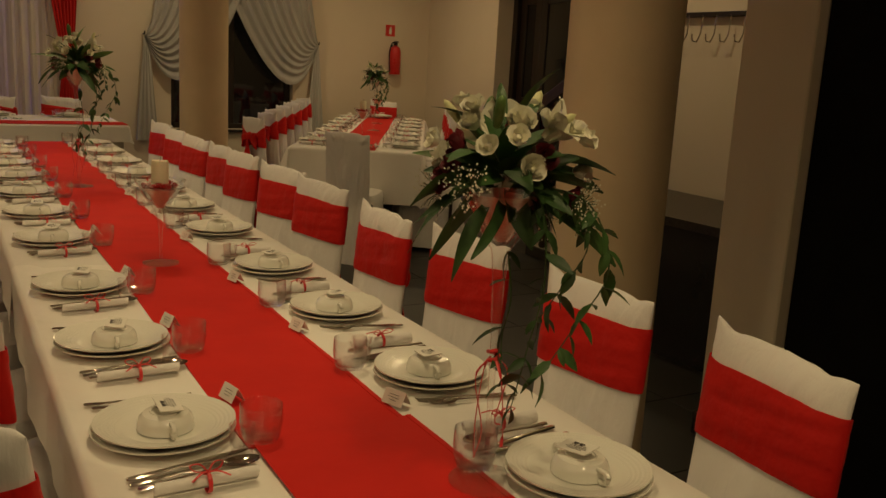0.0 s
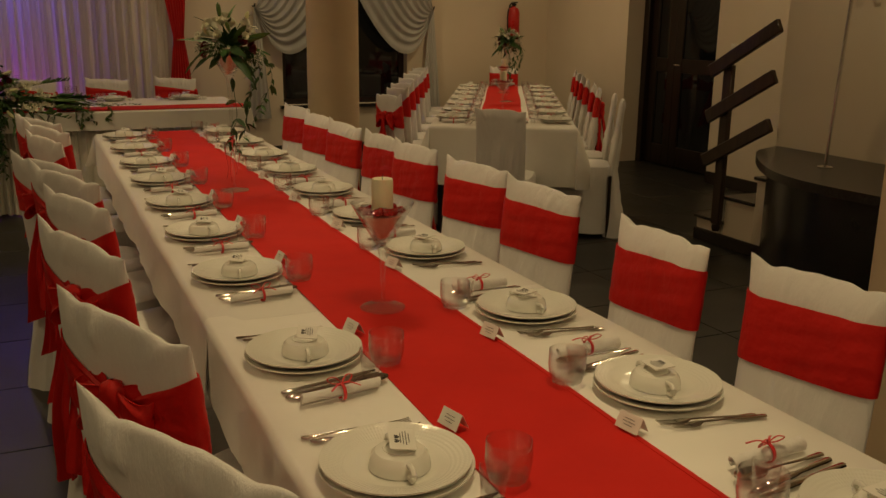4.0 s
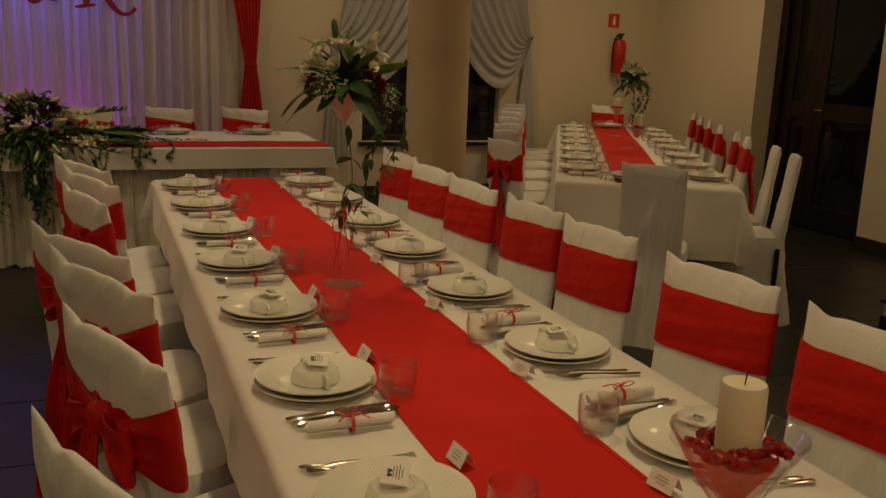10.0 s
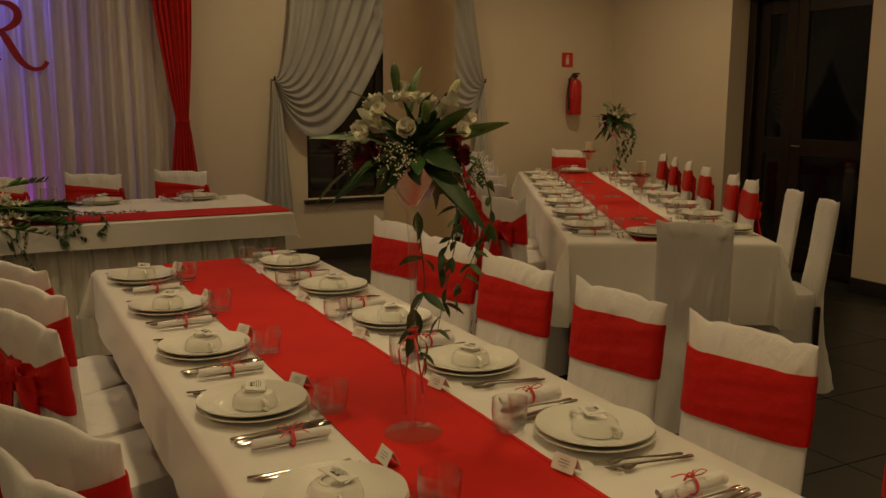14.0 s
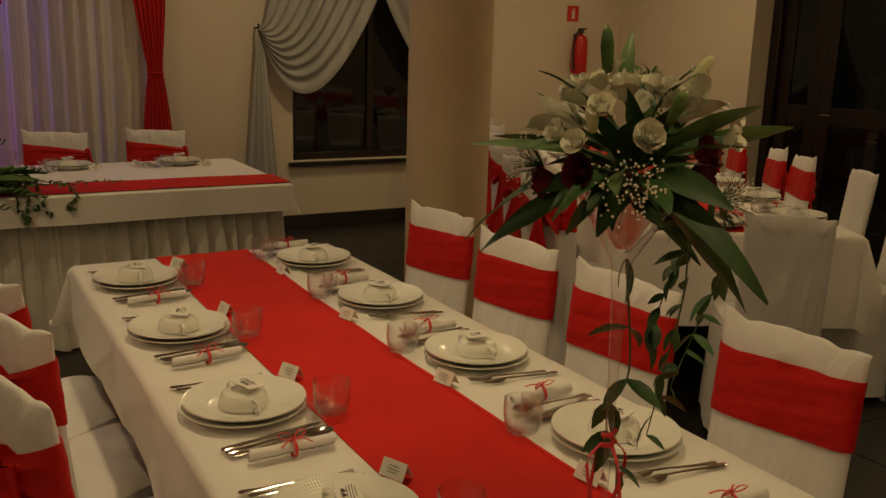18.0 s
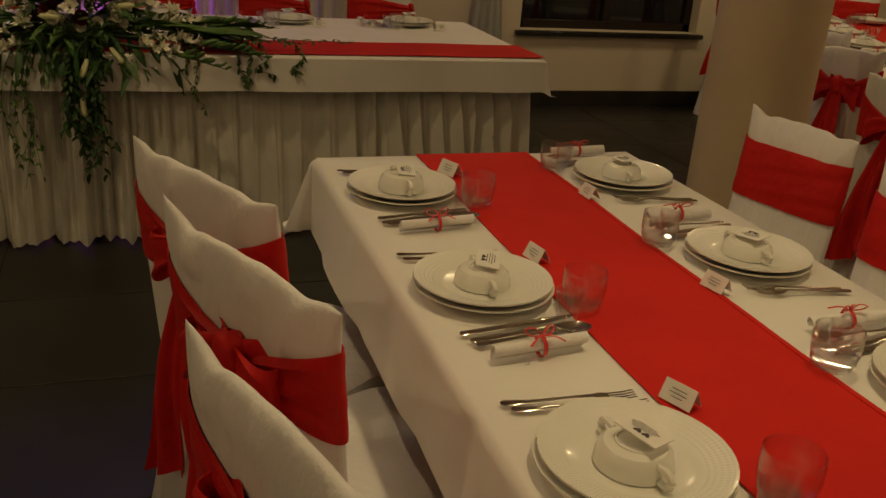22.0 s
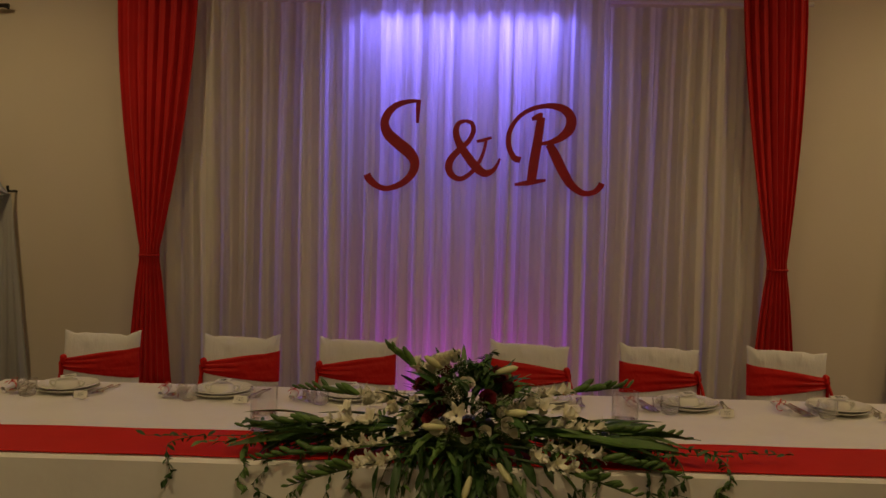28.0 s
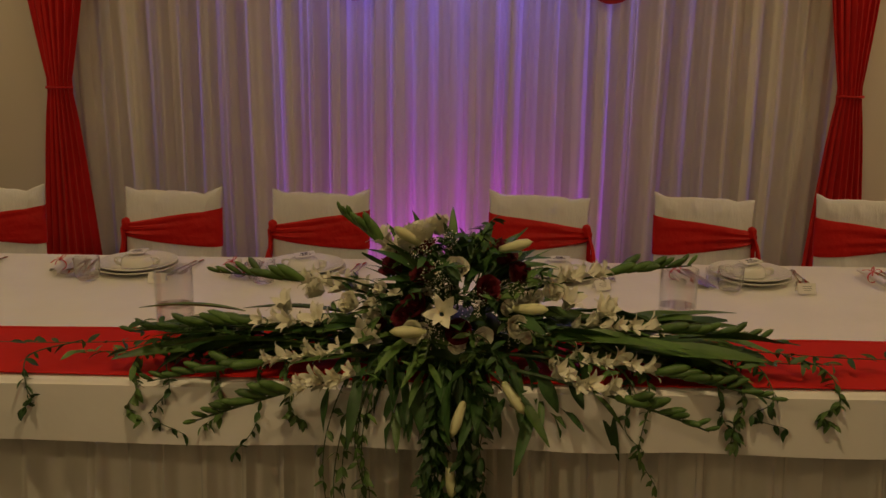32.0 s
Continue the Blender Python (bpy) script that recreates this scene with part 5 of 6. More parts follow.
def bouquet(m, seed, label, size=1.0):
    """A round arrangement over the rim of a tall glass, its origin at the rim's middle."""
    r = random.Random(seed)
    b = empty("flower_arrangement", m, label=label, category="flowers", group="flower arrangements in tall glasses")
    for k in range(10):
        d = ball_dir(k * 137.5 + r.uniform(-25, 25), r.uniform(-40, 12))
        put("leaf", LEAVES[1 + k % 2], b, aim(d * 0.04 * size + Vector((0, 0, 0.02)), d, r.uniform(-60, 60)), size * r.choice((0.6, 0.68, 0.75, 0.95)))
    for k in range(16):
        d = ball_dir(k * 137.5 + r.uniform(-35, 35), r.uniform(-20, 45))
        put("leaf", r.choice(LEAVES[3:] + PALES[:1]), b, aim(d * 0.05 * size + Vector((0, 0, 0.03)), d, r.uniform(-70, 70)), size * r.uniform(0.65, 0.95))
    for k in range(4):
        d = ball_dir(k * 97 + seed * 50, r.uniform(48, 75))
        put("leaf", r.choice(LEAVES[1:3] + PALES[1:] + LEAVES[4:]), b, aim(d * 0.07 * size + Vector((0, 0, 0.04)), d, r.uniform(-40, 40)), size * r.choice((0.45, 0.52, 0.68)))
    for k in range(54):
        d = ball_dir(k * 137.5 + r.uniform(-20, 20), r.uniform(-40, 80))
        put("leaf", r.choice(LEAVES[3:]), b, aim(d * 0.02 * size + Vector((0, 0, 0.02)), (d + Vector((r.uniform(-0.6, 0.6), r.uniform(-0.6, 0.6), 0.1))).normalized(), r.uniform(-50, 50)), size * r.uniform(0.55, 0.85))
    for kind, count, lo, hi, far, big_ in ((ROSES, 7, 10, 80, 0.116, 0.74), (REDROSES, 7, -10, 35, 0.105, 0.72), (SMALLS, 12, 10, 80, 0.135, 1.0)):
        for k in range(count):
            d = ball_dir(k * 137.5 + 50 * seed + lo * 7 + r.uniform(-20, 20), r.uniform(lo, hi))
            put(kind[0].name.split(".")[0], r.choice(kind), b, face(d * far * size * r.uniform(0.85, 1.1) + Vector((0, 0, 0.02)), d, r.uniform(0, 360)), size * big_ * r.uniform(0.85, 1.1))
    for k in range(2):
        d = ball_dir(-60 + 140 * k + seed * 15, r.uniform(25, 50))
        put("lily", LILIES[k % 2], b, face(d * 0.085 * size + Vector((0, 0, 0.03)), d, r.uniform(0, 360)), size * r.uniform(0.66, 0.78))
    for k in range(5):
        d = ball_dir(72 * k + 20 + seed * 10, r.uniform(25, 75))
        put("lily_bud", BUDS[k % 2], b, face(d * r.uniform(0.08, 0.125) * size + Vector((0, 0, 0.03)), (d + Vector((r.uniform(-0.5, 0.5), r.uniform(-0.5, 0.5), 0))).normalized()), size * r.uniform(0.6, 0.8))
    for k in range(4):
        d = ball_dir(90 * k + seed * 30, r.uniform(-25, 15))
        o = tagged(put("sprig", SPRIGS[k % 2][0], b, face(d * 0.11 * size, d), size), kind="stuff")
        put("sprig_stalk", SPRIGS[k % 2][1], o, Matrix.Identity(4))
    # vines trailing past the glass, on the side away from the wall
    for k, (dx, dy, ln) in enumerate(((0.12, -0.06, 0.27), (0.10, -0.02, 0.20), (0.05, -0.05, 0.33))):
        pts = [(dx * 0.3, dy * 0.3, 0.02), (dx, dy, 0.0), (dx * 1.3, dy * 1.2, -ln * 0.35), (dx * 0.95, dy, -ln * 0.7), (dx * 0.6, dy * 0.8, -ln)]
        s, l = vine_pieces([tuple(c * size for c in p) for p in pts], seed * 9 + k, 0.038, 0.017, 2)
        o = part("trailing_stem", s, STEM, b)
        tagged(part("vine_leaves", l, LEAF, o), kind="stuff")
    return b


def tall_vase(m, seed, size=1.0, bowl=0.40, ribbon=True):
    v = empty("martini_vase", m, label="tall stemmed clear glass vase with pink granules", category="vase", group="tall glass vases")
    part("glass", stemmed(bowl, bowl + 0.108, 0.076, 0.060), GLASS, v)
    part("granules", cone_fill(bowl + 0.016, bowl + 0.090, 0.010, 0.055), PINKSAND, v, "pale pink granules in the bowl")
    if ribbon:
        part("ribbon_knot", tube([(0.009 * math.cos(a * 1.3), 0.009 * math.sin(a * 1.3), 0.20 + 0.003 * a) for a in range(10)], 0.0035, 6), RIBBON, v, "dark red ribbon tied round the stem")
        for k in range(4):
            a = k * 1.6 + seed
            pts = [(0.01 * math.cos(a), 0.01 * math.sin(a), 0.21), (0.03 * math.cos(a), 0.03 * math.sin(a), 0.18), (0.025 * math.cos(a + 0.6), 0.025 * math.sin(a + 0.6), 0.10), (0.03 * math.cos(a + 0.3), 0.03 * math.sin(a + 0.3), 0.03 + 0.02 * k)]
            part("ribbon_tail", tube(spline(pts, 4), 0.0028, 5, True, 0.4), RIBBON, v)
        vs, vl = vine_pieces([(0.012, 0.0, bowl), (0.02, -0.012, 0.31), (0.012, 0.012, 0.24), (0.016, -0.01, 0.16)], seed + 50, 0.045, 0.02, 4)
        o = part("vine_stem", vs, STEM, v)
        tagged(part("vine_leaves", vl, LEAF, o), kind="stuff")
    bouquet(m @ pose(0, 0, bowl + 0.09), seed, "white lilies, roses and dark red carnations with long leaves", size)


tall_vase(pose(0.868, 4.768, TZ + 0.0065, 0, 0, 20), 1, 1.0, 0.462)
tall_vase(pose(1.038, 1.362, TZ + 0.0115, 0, 0, -30), 2, 1.0, 0.385)
tall_vase(M2 @ pose(0.52, 1.92, TZ + 0.0065, 0, 0, 0), 3, 0.85)

# ---- the large arrangement hanging over the front of the head table ----
AX, AY = -0.14, 8.50
big = empty("head_table_flowers", pose(AX, AY, TZ + 0.008), label="large spreading arrangement of white lilies, gladioli and greenery", category="flowers")
r = random.Random(5)
part("foam_block", lathe([(0, 0), (0.12, 0), (0.13, 0.05), (0.09, 0.10), (0, 0.12)], 24), STEM, big, "green floral foam hidden by leaves")
for k in range(105):
    a = r.uniform(0, 360)
    e = r.uniform(-10, 62)
    d = ball_dir(a, e)
    d.y *= 0.6
    d.normalize()
    put("leaf", r.choice(LEAVES[3:] + PALES if k % 3 else LEAVES), big, aim(d * r.uniform(0.05, 0.16) + Vector((0, 0, 0.08)), d, r.uniform(-40, 40)), r.uniform(0.65, 1.05))
for k in range(96):
    s = 1 if k % 2 else -1
    d = Vector((s * r.uniform(0.7, 1), r.uniform(-0.35, 0.15), r.uniform(-0.10, 0.30))).normalized()
    put("leaf", r.choice(LEAVES[:3] + PALES * 3), big, aim(Vector((s * r.uniform(0.05, 0.50), r.uniform(-0.12, 0.06), r.uniform(0.03, 0.10))), d, r.uniform(-30, 30)), r.uniform(0.9, 1.7))
for k in range(46):
    d = ball_dir(r.uniform(160, 380), r.uniform(20, 88))
    put("leaf", r.choice(LEAVES[1:] + PALES), big, aim(Vector((d.x * 0.13, d.y * 0.11, 0.10 + d.z * 0.13)), (d + Vector((r.uniform(-0.5, 0.5), r.uniform(-0.4, 0.2), r.uniform(-0.5, 0.1)))).normalized(), r.uniform(-50, 50)), r.uniform(0.5, 0.8))
for k in range(70):
    x = r.gauss(0, 0.15)
    d = Vector((x * 1.5 + r.uniform(-0.5, 0.5), r.uniform(-0.9, -0.4), r.uniform(-0.9, -0.05))).normalized()
    put("leaf", r.choice(LEAVES + PALES[:1]), big, aim(Vector((x, -0.11 - r.uniform(0, 0.06), r.uniform(-0.05, 0.07) - 0.2 * max(0, 0.1 - abs(x)))), d, r.uniform(-30, 30)), r.uniform(0.45, 0.8))


def spike(p0, d, ln, seed):
    """A gladiolus: a long stem with blossoms opening along it towards the bud tip."""
    q = random.Random(seed)
    d = Vector(d).normalized()
    pts = [Vector(p0) + d * ln * t + Vector((0, 0, -0.10 * ln * t * t)) for t in (0, 0.3, 0.6, 0.85, 1.0)]
    o = part("gladiolus_stem", tube([tuple(p) for p in spline(pts, 3)], [0.005 - 0.0035 * i / 12 for i in range(13)], 6), STEM, big)
    for t in np.linspace(0.25, 0.98, 15):
        p = Vector(p0) + d * ln * t + Vector((0, 0, -0.10 * ln * t * t))
        side = Vector((q.uniform(-0.4, 0.4), q.uniform(-1, 0.2), q.uniform(0.1, 1)))
        dd = (d * 0.9 + side * 0.7).normalized()
        if t < 0.55:
            put("gladiolus_blossom", LILIES[int(t * 100) % 2], o, face(p + dd * 0.008, dd, q.uniform(0, 360)), q.uniform(0.36, 0.56))
        else:
            put("gladiolus_bud", BUDS[1], o, face(p, dd), 0.80 - 0.45 * (t - 0.6) / 0.4)


for k, (px, py, pz, dx, dy, dz, ln) in enumerate(((-0.10, -0.05, 0.09, -1, -0.10, 0.10, 0.62), (-0.10, -0.10, 0.05, -1, -0.16, 0.02, 0.56), (-0.08, 0.02, 0.12, -1, 0.10, 0.22, 0.50), (-0.10, -0.13, 0.03, -0.8, -0.28, -0.05, 0.46),
                                                  (0.10, -0.05, 0.09, 1, -0.10, 0.10, 0.60), (0.10, -0.10, 0.05, 1, -0.16, 0.0, 0.58), (0.08, 0.02, 0.14, 1, 0.10, 0.26, 0.48), (0.10, -0.13, 0.03, 0.8, -0.3, -0.05, 0.44), (-0.04, 0.0, 0.16, -0.8, 0.0, 0.75, 0.30))):
    spike((px, py, pz), (dx, dy, dz), ln, 60 + k)
for k in range(8):
    d = ball_dir(190 + 163 * k % 160, r.uniform(5, 85))
    put("rose", r.choice(ROSES), big, face(Vector((d.x * 0.21, d.y * 0.17, 0.10 + d.z * 0.22)), d, r.uniform(0, 360)), r.uniform(0.95, 1.15))
for k, (a, e, q) in enumerate(((215, 20, 0.30), (248, 8, 0.24), (300, 12, 0.26), (328, 30, 0.28), (270, 50, 0.22), (196, 25, 0.36), (345, 15, 0.36))):
    d = ball_dir(a, e)
    put("carnation", ROSES[k % len(ROSES)], big, face(Vector((d.x * q, d.y * 0.18, 0.09 + d.z * 0.20)), d, 70 * k), 0.9)
for k in range(11):
    d = ball_dir(r.uniform(170, 370), r.uniform(5, 75))
    put("carnation", r.choice(REDROSES), big, face(Vector((d.x * 0.20, d.y * 0.165, 0.09 + d.z * 0.20)), d, r.uniform(0, 360)), r.uniform(0.8, 1.05))
for k in range(24):
    d = ball_dir(r.uniform(180, 360), r.uniform(-30, 60))
    put("small_blossom", r.choice(SMALLS), big, face(Vector((d.x * r.uniform(0.18, 0.42), d.y * 0.15, 0.07 + d.z * 0.13)), d, r.uniform(0, 360)), r.uniform(0.9, 1.4))
for k, (x, y, z, dx, dy, dz) in enumerate(((-0.30, -0.08, 0.10, -0.3, -0.6, 0.7), (-0.20, -0.10, 0.08, 0.1, -0.8, 0.5), (0.32, -0.04, 0.12, 0.3, -0.5, 0.7), (-0.03, -0.14, 0.15, 0, -0.9, 0.4), (0.24, -0.05, 0.14, 0.3, -0.4, 0.8), (-0.38, -0.02, 0.11, -0.4, -0.3, 0.8))):
    put("lily", LILIES[k % 2], big, face((x, y, z), (dx, dy, dz), 40 * k), 0.62)
for k, (x, y, z, dx, dy, dz) in enumerate(((-0.08, -0.05, 0.28, -0.6, -0.4, 0.5), (0.09, -0.05, 0.27, 0.8, -0.3, 0.3), (0.10, -0.19, 0.02, 0.5, -0.5, -0.6), (0.02, -0.20, -0.02, -0.3, -0.4, -0.8), (-0.01, -0.20, -0.16, 0.1, -0.2, -0.9), (-0.06, -0.17, 0.12, -0.9, -0.3, 0.1), (0.12, -0.12, 0.16, 0.9, -0.4, 0.1))):
    put("lily_bud", BUDS[0], big, face((x, y, z), (dx, dy, dz)), 1.1)
for k in range(9):
    d = ball_dir(r.uniform(190, 350), r.uniform(0, 85))
    o = put("sprig", SPRIGS[k % 2][0], big, face(Vector((d.x * 0.18, d.y * 0.14, 0.10 + d.z * 0.18)), d), 0.9)
    tagged(o, kind="stuff")
    put("sprig_stalk", SPRIGS[k % 2][1], o, Matrix.Identity(4))
# small-leaved filler between the blooms
for k in range(44):
    d = ball_dir(170 + 200 * ((k * 0.618) % 1), r.uniform(-25, 85))
    ln = r.uniform(0.07, 0.16)
    p = Vector((d.x * 0.15, d.y * 0.11 - 0.02, 0.09 + d.z * 0.13))
    q = p + d * ln + Vector((0, 0, -0.2 * ln))
    s, l = vine_pieces([tuple(p), tuple(p + d * ln * 0.5 + Vector((0, 0, 0.01))), tuple(q)], 400 + k, 0.034, 0.014, 2, (-40, 40))
    o = part("filler_stem", s, STEM, big)
    tagged(part("filler_leaves", l, LEAF2 if k % 3 == 0 else LEAF, o), kind="stuff")
for k in range(26):
    s = 1 if k % 2 else -1
    p = Vector((s * r.uniform(0.18, 0.62), r.uniform(-0.13, 0.02), r.uniform(0.03, 0.09)))
    d = Vector((s, r.uniform(-0.4, 0.2), r.uniform(-0.1, 0.35))).normalized()
    a, l = vine_pieces([tuple(p), tuple(p + d * 0.06), tuple(p + d * 0.13 + Vector((0, 0, -0.01)))], 460 + k, 0.032, 0.013, 2, (-40, 15))
    o = part("filler_stem", a, STEM, big)
    tagged(part("filler_leaves", l, LEAF2 if k % 2 else LEAF, o), kind="stuff")
# greenery hanging down the skirt and lying along the runner
for k in range(19):
    x = r.gauss(0.02, 0.045) if k % 3 else r.gauss(-0.21, 0.04)
    ln = (0.36 - 1.6 * abs(x - 0.02)) * r.uniform(0.5, 1.05) if k % 3 else r.uniform(0.15, 0.44)
    f = -0.185 - r.uniform(0, 0.03)
    pts = [(x * 0.5, -0.06, 0.05), (x * 0.8, -0.15, 0.03), (x, f, -0.10), (x + r.uniform(-0.03, 0.03), f, -0.10 - ln * 0.5), (x + r.uniform(-0.05, 0.05), f - 0.005, -0.10 - max(0.05, ln))]
    s, l = vine_pieces(pts, 200 + k, 0.036 if k % 3 else 0.028, 0.018 if k % 3 else 0.013, 1 if k % 3 else 2)
    o = part("hanging_stem", s, STEM, big)
    tagged(part("vine_leaves", l, LEAF if k % 3 else LEAF2, o), kind="stuff")
for k, (s, ln, yy) in enumerate(((-1, 1.05, -0.02), (-1, 0.85, -0.07), (1, 1.05, -0.03), (1, 0.85, -0.07), (-1, 0.6, -0.10), (1, 0.62, -0.10))):
    pts = [(s * 0.15, yy, 0.07), (s * ln * 0.5, yy + r.uniform(-0.02, 0.02), 0.050), (s * ln * 0.8, yy - 0.02, 0.036), (s * ln, yy - 0.01, 0.030)]
    a, l = vine_pieces(pts, 300 + k, 0.030, 0.012, 1, (-40, 12))
    o = part("garland_stem", a, STEM, big)
    tagged(part("garland_leaves", l, LEAF2 if k % 2 else LEAF, o), kind="stuff")
# thin tendrils curling over the table's edge
for k, (x, ln) in enumerate(((-0.94, 0.05), (-0.70, 0.07), (-0.63, 0.10), (-0.52, 0.08), (-0.43, 0.14), (-0.37, 0.07), (0.36, 0.12), (0.40, 0.20), (0.55, 0.07), (0.60, 0.10), (0.66, 0.06), (0.80, 0.05))):
    pts = [(x * 0.9, -0.05, 0.045), (x, -0.115, 0.030), (x + 0.015, -0.168, -0.02), (x + r.uniform(-0.03, 0.03), -0.172, -0.02 - ln * 0.6), (x + r.uniform(-0.05, 0.05), -0.176, -0.02 - ln)]
    a, l = vine_pieces(pts, 340 + k, 0.024, 0.013, 2 - k % 2)
    o = part("tendril", a, STEM, big)
    tagged(part("tendril_leaves", l, LEAF2 if k % 2 else LEAF, o), kind="stuff")

# cylinder vases of water on the head table
WATER = glass("water", (1, 1, 1), 0.0, 1.33, 0.3)
for x, y in ((-0.845, 8.67), (0.42, 8.74)):
    v = empty("cylinder_vase", pose(x, y, TZ + 0.002), label="clear glass cylinder vase with a little water", category="vase", group="cylinder vases")
    part("glass", lathe([(0, 0), (0.046, 0), (0.047, 0.003), (0.047, 0.165), (0.0445, 0.165), (0.0445, 0.012), (0, 0.010)], 40), GLASS, v)
    part("water", lathe([(0, 0.0125), (0.0438, 0.0125), (0.0438, 0.07), (0, 0.07)], 40), WATER, v)


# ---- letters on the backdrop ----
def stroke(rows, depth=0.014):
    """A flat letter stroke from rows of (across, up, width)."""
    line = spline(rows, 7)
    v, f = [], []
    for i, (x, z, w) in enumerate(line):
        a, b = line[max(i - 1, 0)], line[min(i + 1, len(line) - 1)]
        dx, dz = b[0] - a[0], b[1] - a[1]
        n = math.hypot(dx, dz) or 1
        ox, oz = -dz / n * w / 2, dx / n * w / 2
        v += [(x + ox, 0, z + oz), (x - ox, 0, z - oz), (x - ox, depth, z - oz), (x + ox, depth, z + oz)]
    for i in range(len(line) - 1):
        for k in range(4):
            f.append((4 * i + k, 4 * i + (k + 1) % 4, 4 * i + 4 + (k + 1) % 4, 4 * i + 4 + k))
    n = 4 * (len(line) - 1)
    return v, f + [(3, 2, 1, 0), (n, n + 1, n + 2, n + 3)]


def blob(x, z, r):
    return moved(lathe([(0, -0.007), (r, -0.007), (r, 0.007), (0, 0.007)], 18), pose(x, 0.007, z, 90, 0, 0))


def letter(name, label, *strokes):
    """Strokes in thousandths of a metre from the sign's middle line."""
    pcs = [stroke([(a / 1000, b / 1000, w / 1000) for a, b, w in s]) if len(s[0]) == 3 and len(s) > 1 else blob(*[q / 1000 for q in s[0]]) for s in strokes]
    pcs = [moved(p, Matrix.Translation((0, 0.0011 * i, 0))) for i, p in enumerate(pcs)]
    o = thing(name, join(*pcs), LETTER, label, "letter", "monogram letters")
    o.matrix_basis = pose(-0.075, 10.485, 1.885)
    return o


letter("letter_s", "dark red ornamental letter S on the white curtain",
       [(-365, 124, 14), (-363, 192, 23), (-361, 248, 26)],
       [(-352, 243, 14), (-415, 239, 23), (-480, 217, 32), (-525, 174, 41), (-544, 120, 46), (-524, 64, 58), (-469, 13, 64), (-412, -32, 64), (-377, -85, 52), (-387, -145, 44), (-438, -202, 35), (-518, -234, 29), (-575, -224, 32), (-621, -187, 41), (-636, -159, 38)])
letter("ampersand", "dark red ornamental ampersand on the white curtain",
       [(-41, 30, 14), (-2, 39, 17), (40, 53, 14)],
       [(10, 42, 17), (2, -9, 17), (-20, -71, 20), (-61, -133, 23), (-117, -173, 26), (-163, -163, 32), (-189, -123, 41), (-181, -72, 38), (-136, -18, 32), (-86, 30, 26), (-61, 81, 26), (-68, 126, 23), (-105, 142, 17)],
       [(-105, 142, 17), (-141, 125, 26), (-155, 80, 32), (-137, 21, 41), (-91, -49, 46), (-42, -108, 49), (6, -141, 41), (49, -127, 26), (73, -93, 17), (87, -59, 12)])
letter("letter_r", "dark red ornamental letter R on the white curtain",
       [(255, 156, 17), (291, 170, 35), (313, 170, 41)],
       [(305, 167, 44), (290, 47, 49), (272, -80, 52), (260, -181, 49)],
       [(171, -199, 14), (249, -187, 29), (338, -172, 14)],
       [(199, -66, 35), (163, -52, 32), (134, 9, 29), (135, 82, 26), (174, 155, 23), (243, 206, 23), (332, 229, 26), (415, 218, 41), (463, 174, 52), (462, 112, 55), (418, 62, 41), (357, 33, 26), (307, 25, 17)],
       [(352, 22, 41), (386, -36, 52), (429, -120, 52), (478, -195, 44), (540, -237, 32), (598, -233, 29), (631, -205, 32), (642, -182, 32)])

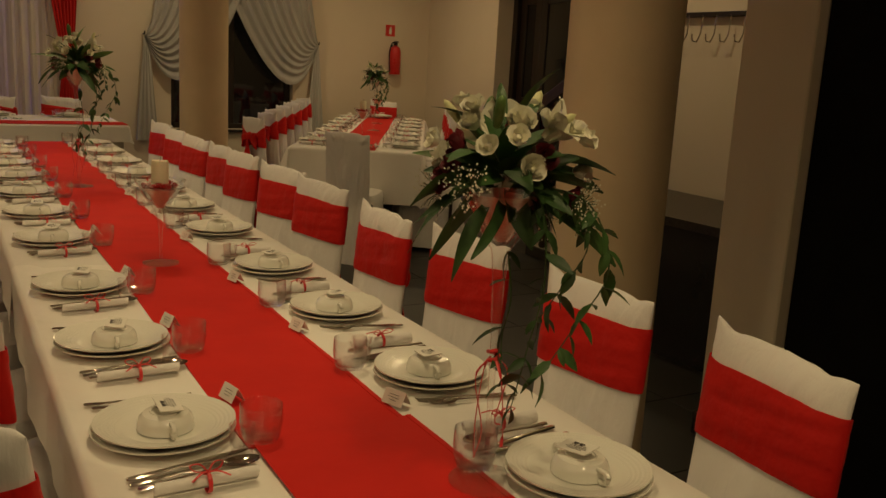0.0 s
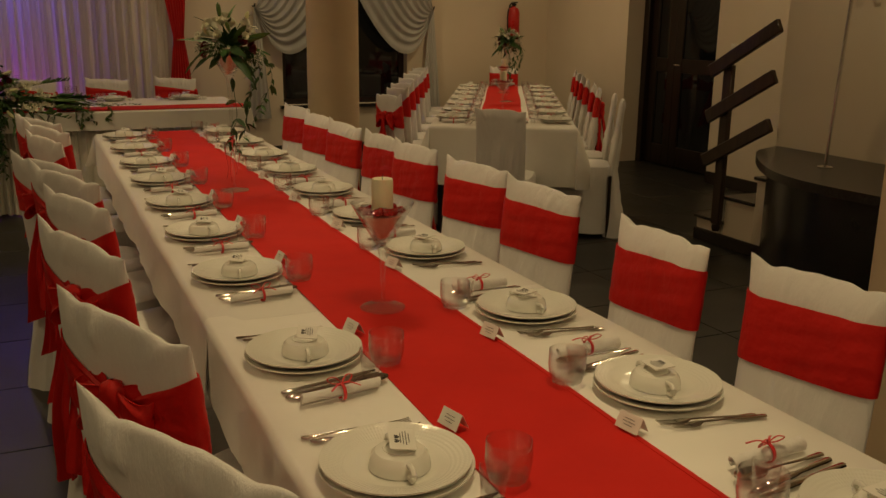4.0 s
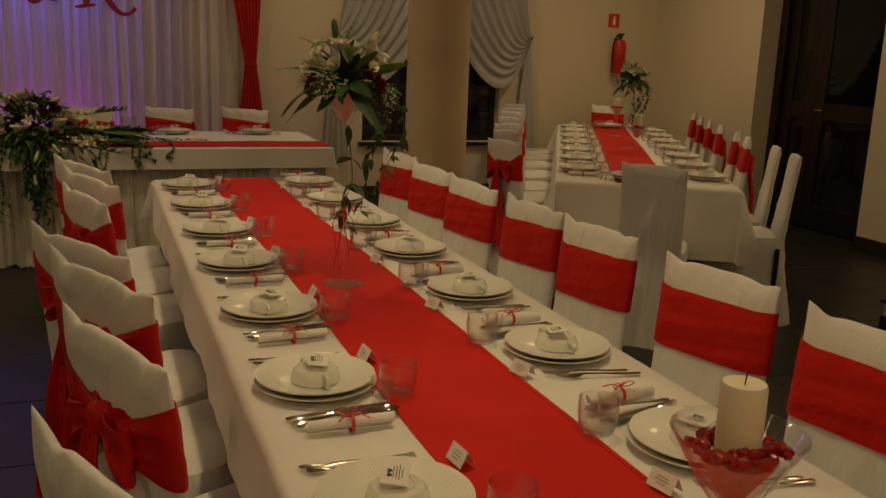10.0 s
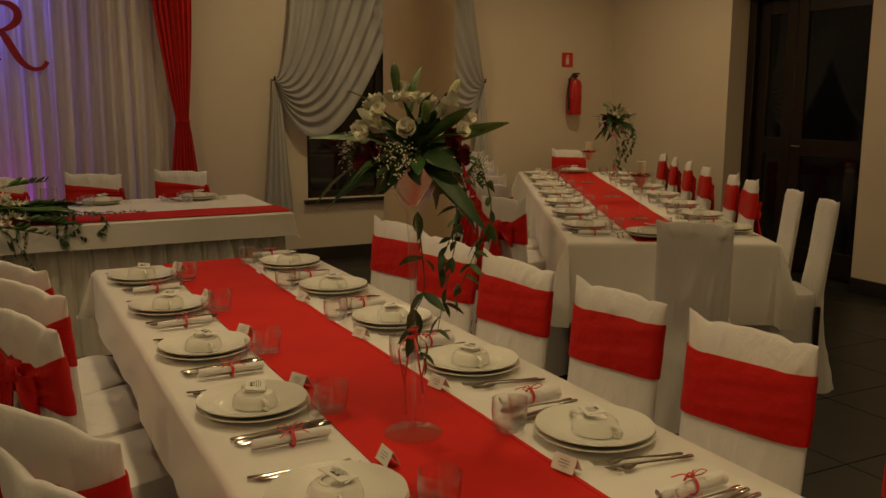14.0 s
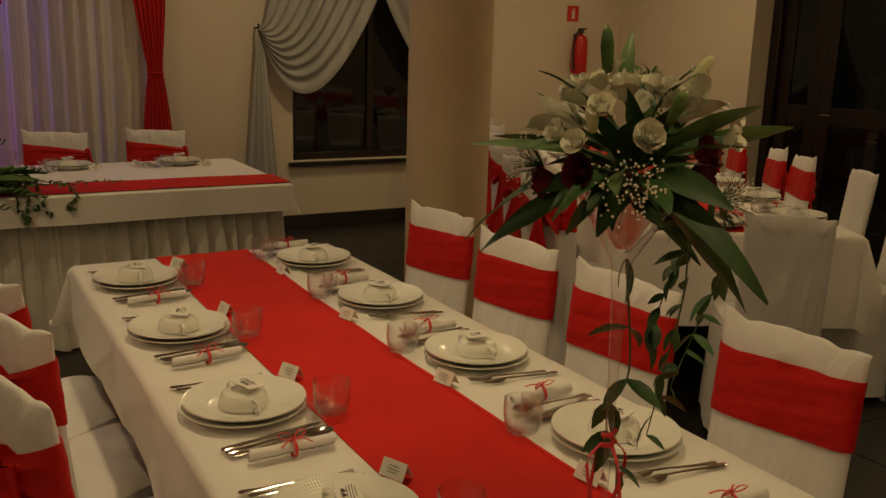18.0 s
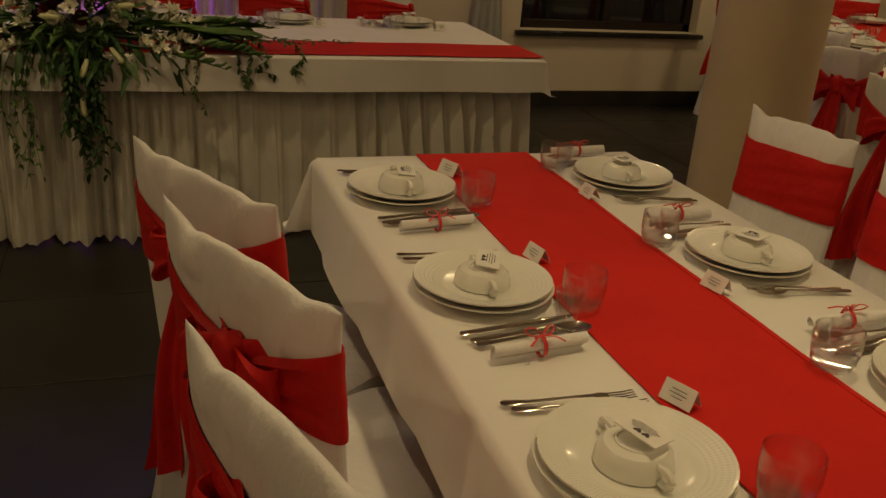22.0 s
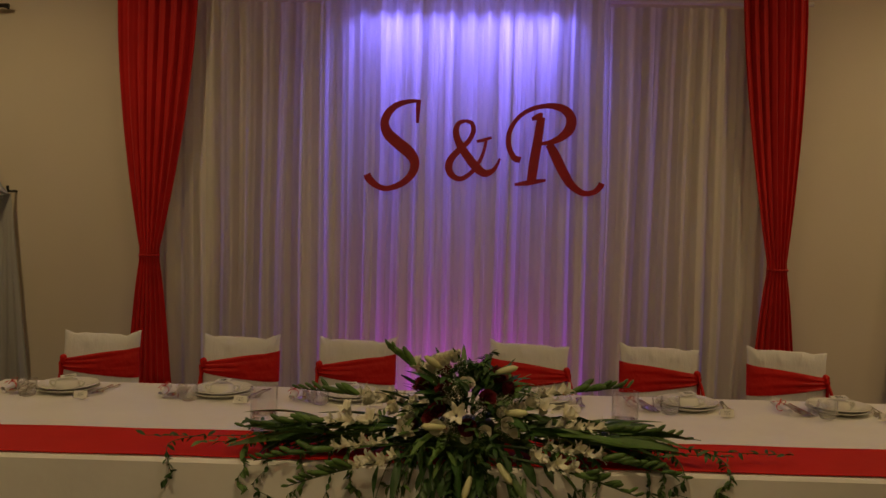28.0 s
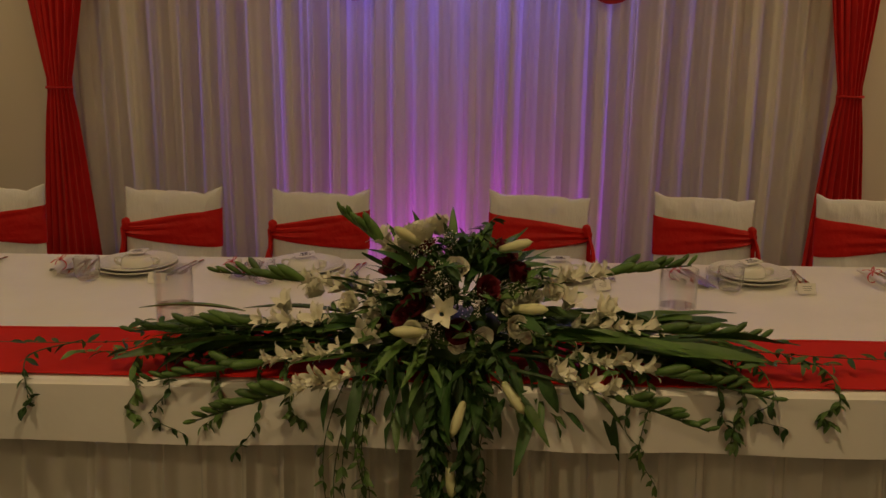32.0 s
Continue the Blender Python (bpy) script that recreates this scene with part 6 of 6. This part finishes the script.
# ---- fire point on the north wall ----
fs = empty("fire_sign", pose(5.36, Y1, 1.82), label="small red fire extinguisher sign with a white symbol", category="sign")
part("plate", box(-0.065, -0.006, -0.07, 0.065, -0.001, 0.07, 0.001), SIGNRED, fs)
part("symbol", join(box(-0.017, -0.0085, -0.045, 0.017, -0.0065, 0.02, 0), box(-0.008, -0.0085, 0.024, 0.012, -0.0065, 0.045, 0)), WHITEPL, fs, "white symbol")
fe = empty("fire_extinguisher", pose(5.40, Y1 - 0.085, 1.28), label="red fire extinguisher hanging on the wall", category="fire extinguisher")
part("cylinder", lathe([(0, 0), (0.066, 0.0), (0.072, 0.012), (0.072, 0.29), (0.055, 0.335), (0.022, 0.352), (0.02, 0.36), (0, 0.36)], 32), EXTRED, fe)
part("label_band", lathe([(0.0726, 0.12), (0.0730, 0.121), (0.0730, 0.20), (0.0726, 0.201)], 32), EXTRED, fe)
part("valve", join(lathe([(0, 0.36), (0.022, 0.36), (0.022, 0.40), (0, 0.40)], 16), box(-0.015, -0.07, 0.395, 0.015, 0.03, 0.41, 0.003)), BLACK, fe, "black valve and lever")
part("hose", tube(spline([(0.02, -0.02, 0.38), (-0.06, -0.05, 0.39), (-0.088, -0.03, 0.30), (-0.086, -0.02, 0.15), (-0.08, -0.03, 0.04)], 5), 0.009, 8), BLACK, fe, "black rubber hose")
part("bracket", box(-0.02, 0.060, 0.20, 0.02, 0.084, 0.36, 0.002), BLACK, fe)

# rings added round the unseen ceiling lights
for sx, sy in SPOTS:
    cl = empty("ceiling_lamp", pose(sx, sy, CEIL), label="round recessed ceiling lamp with a white ring, added out of view", category="lamp", group="ceiling lamps")
    part("ring", lathe([(0.075, -0.002), (0.10, -0.002), (0.10, -0.045), (0.09, -0.05), (0.075, -0.045)], 36), WHITEPL, cl)


# ---- floor tiles, each a piece of the floor ----
def tile_grid(size=0.60, gap=0.003):
    base = None
    rest = []
    for i in range(-10, 14):
        for j in range(-4, 19):
            x, y = i * size + 0.13, j * size + 0.07
            if x + size < X0 or x > 8.0 or y + size < Y0 or y > Y1:
                continue
            near = -2.2 < x < 5.8 and 1.5 < y < Y1
            if near:
                if base is None:
                    base = part("floor_tile", box(gap, gap, -0.0042, size - gap, size - gap, 0.0, 0.0012), TILE, floor)
                    base.matrix_basis = pose(x, y, 0)
                else:
                    again(base, floor, pose(x, y, 0))
            else:
                rest.append(moved(box(gap, gap, -0.0042, size - gap, size - gap, 0.0, 0), pose(x, y, 0)))
    tagged(part("outer_floor_tiles", join(*rest), TILE, floor), kind="stuff")


tile_grid()
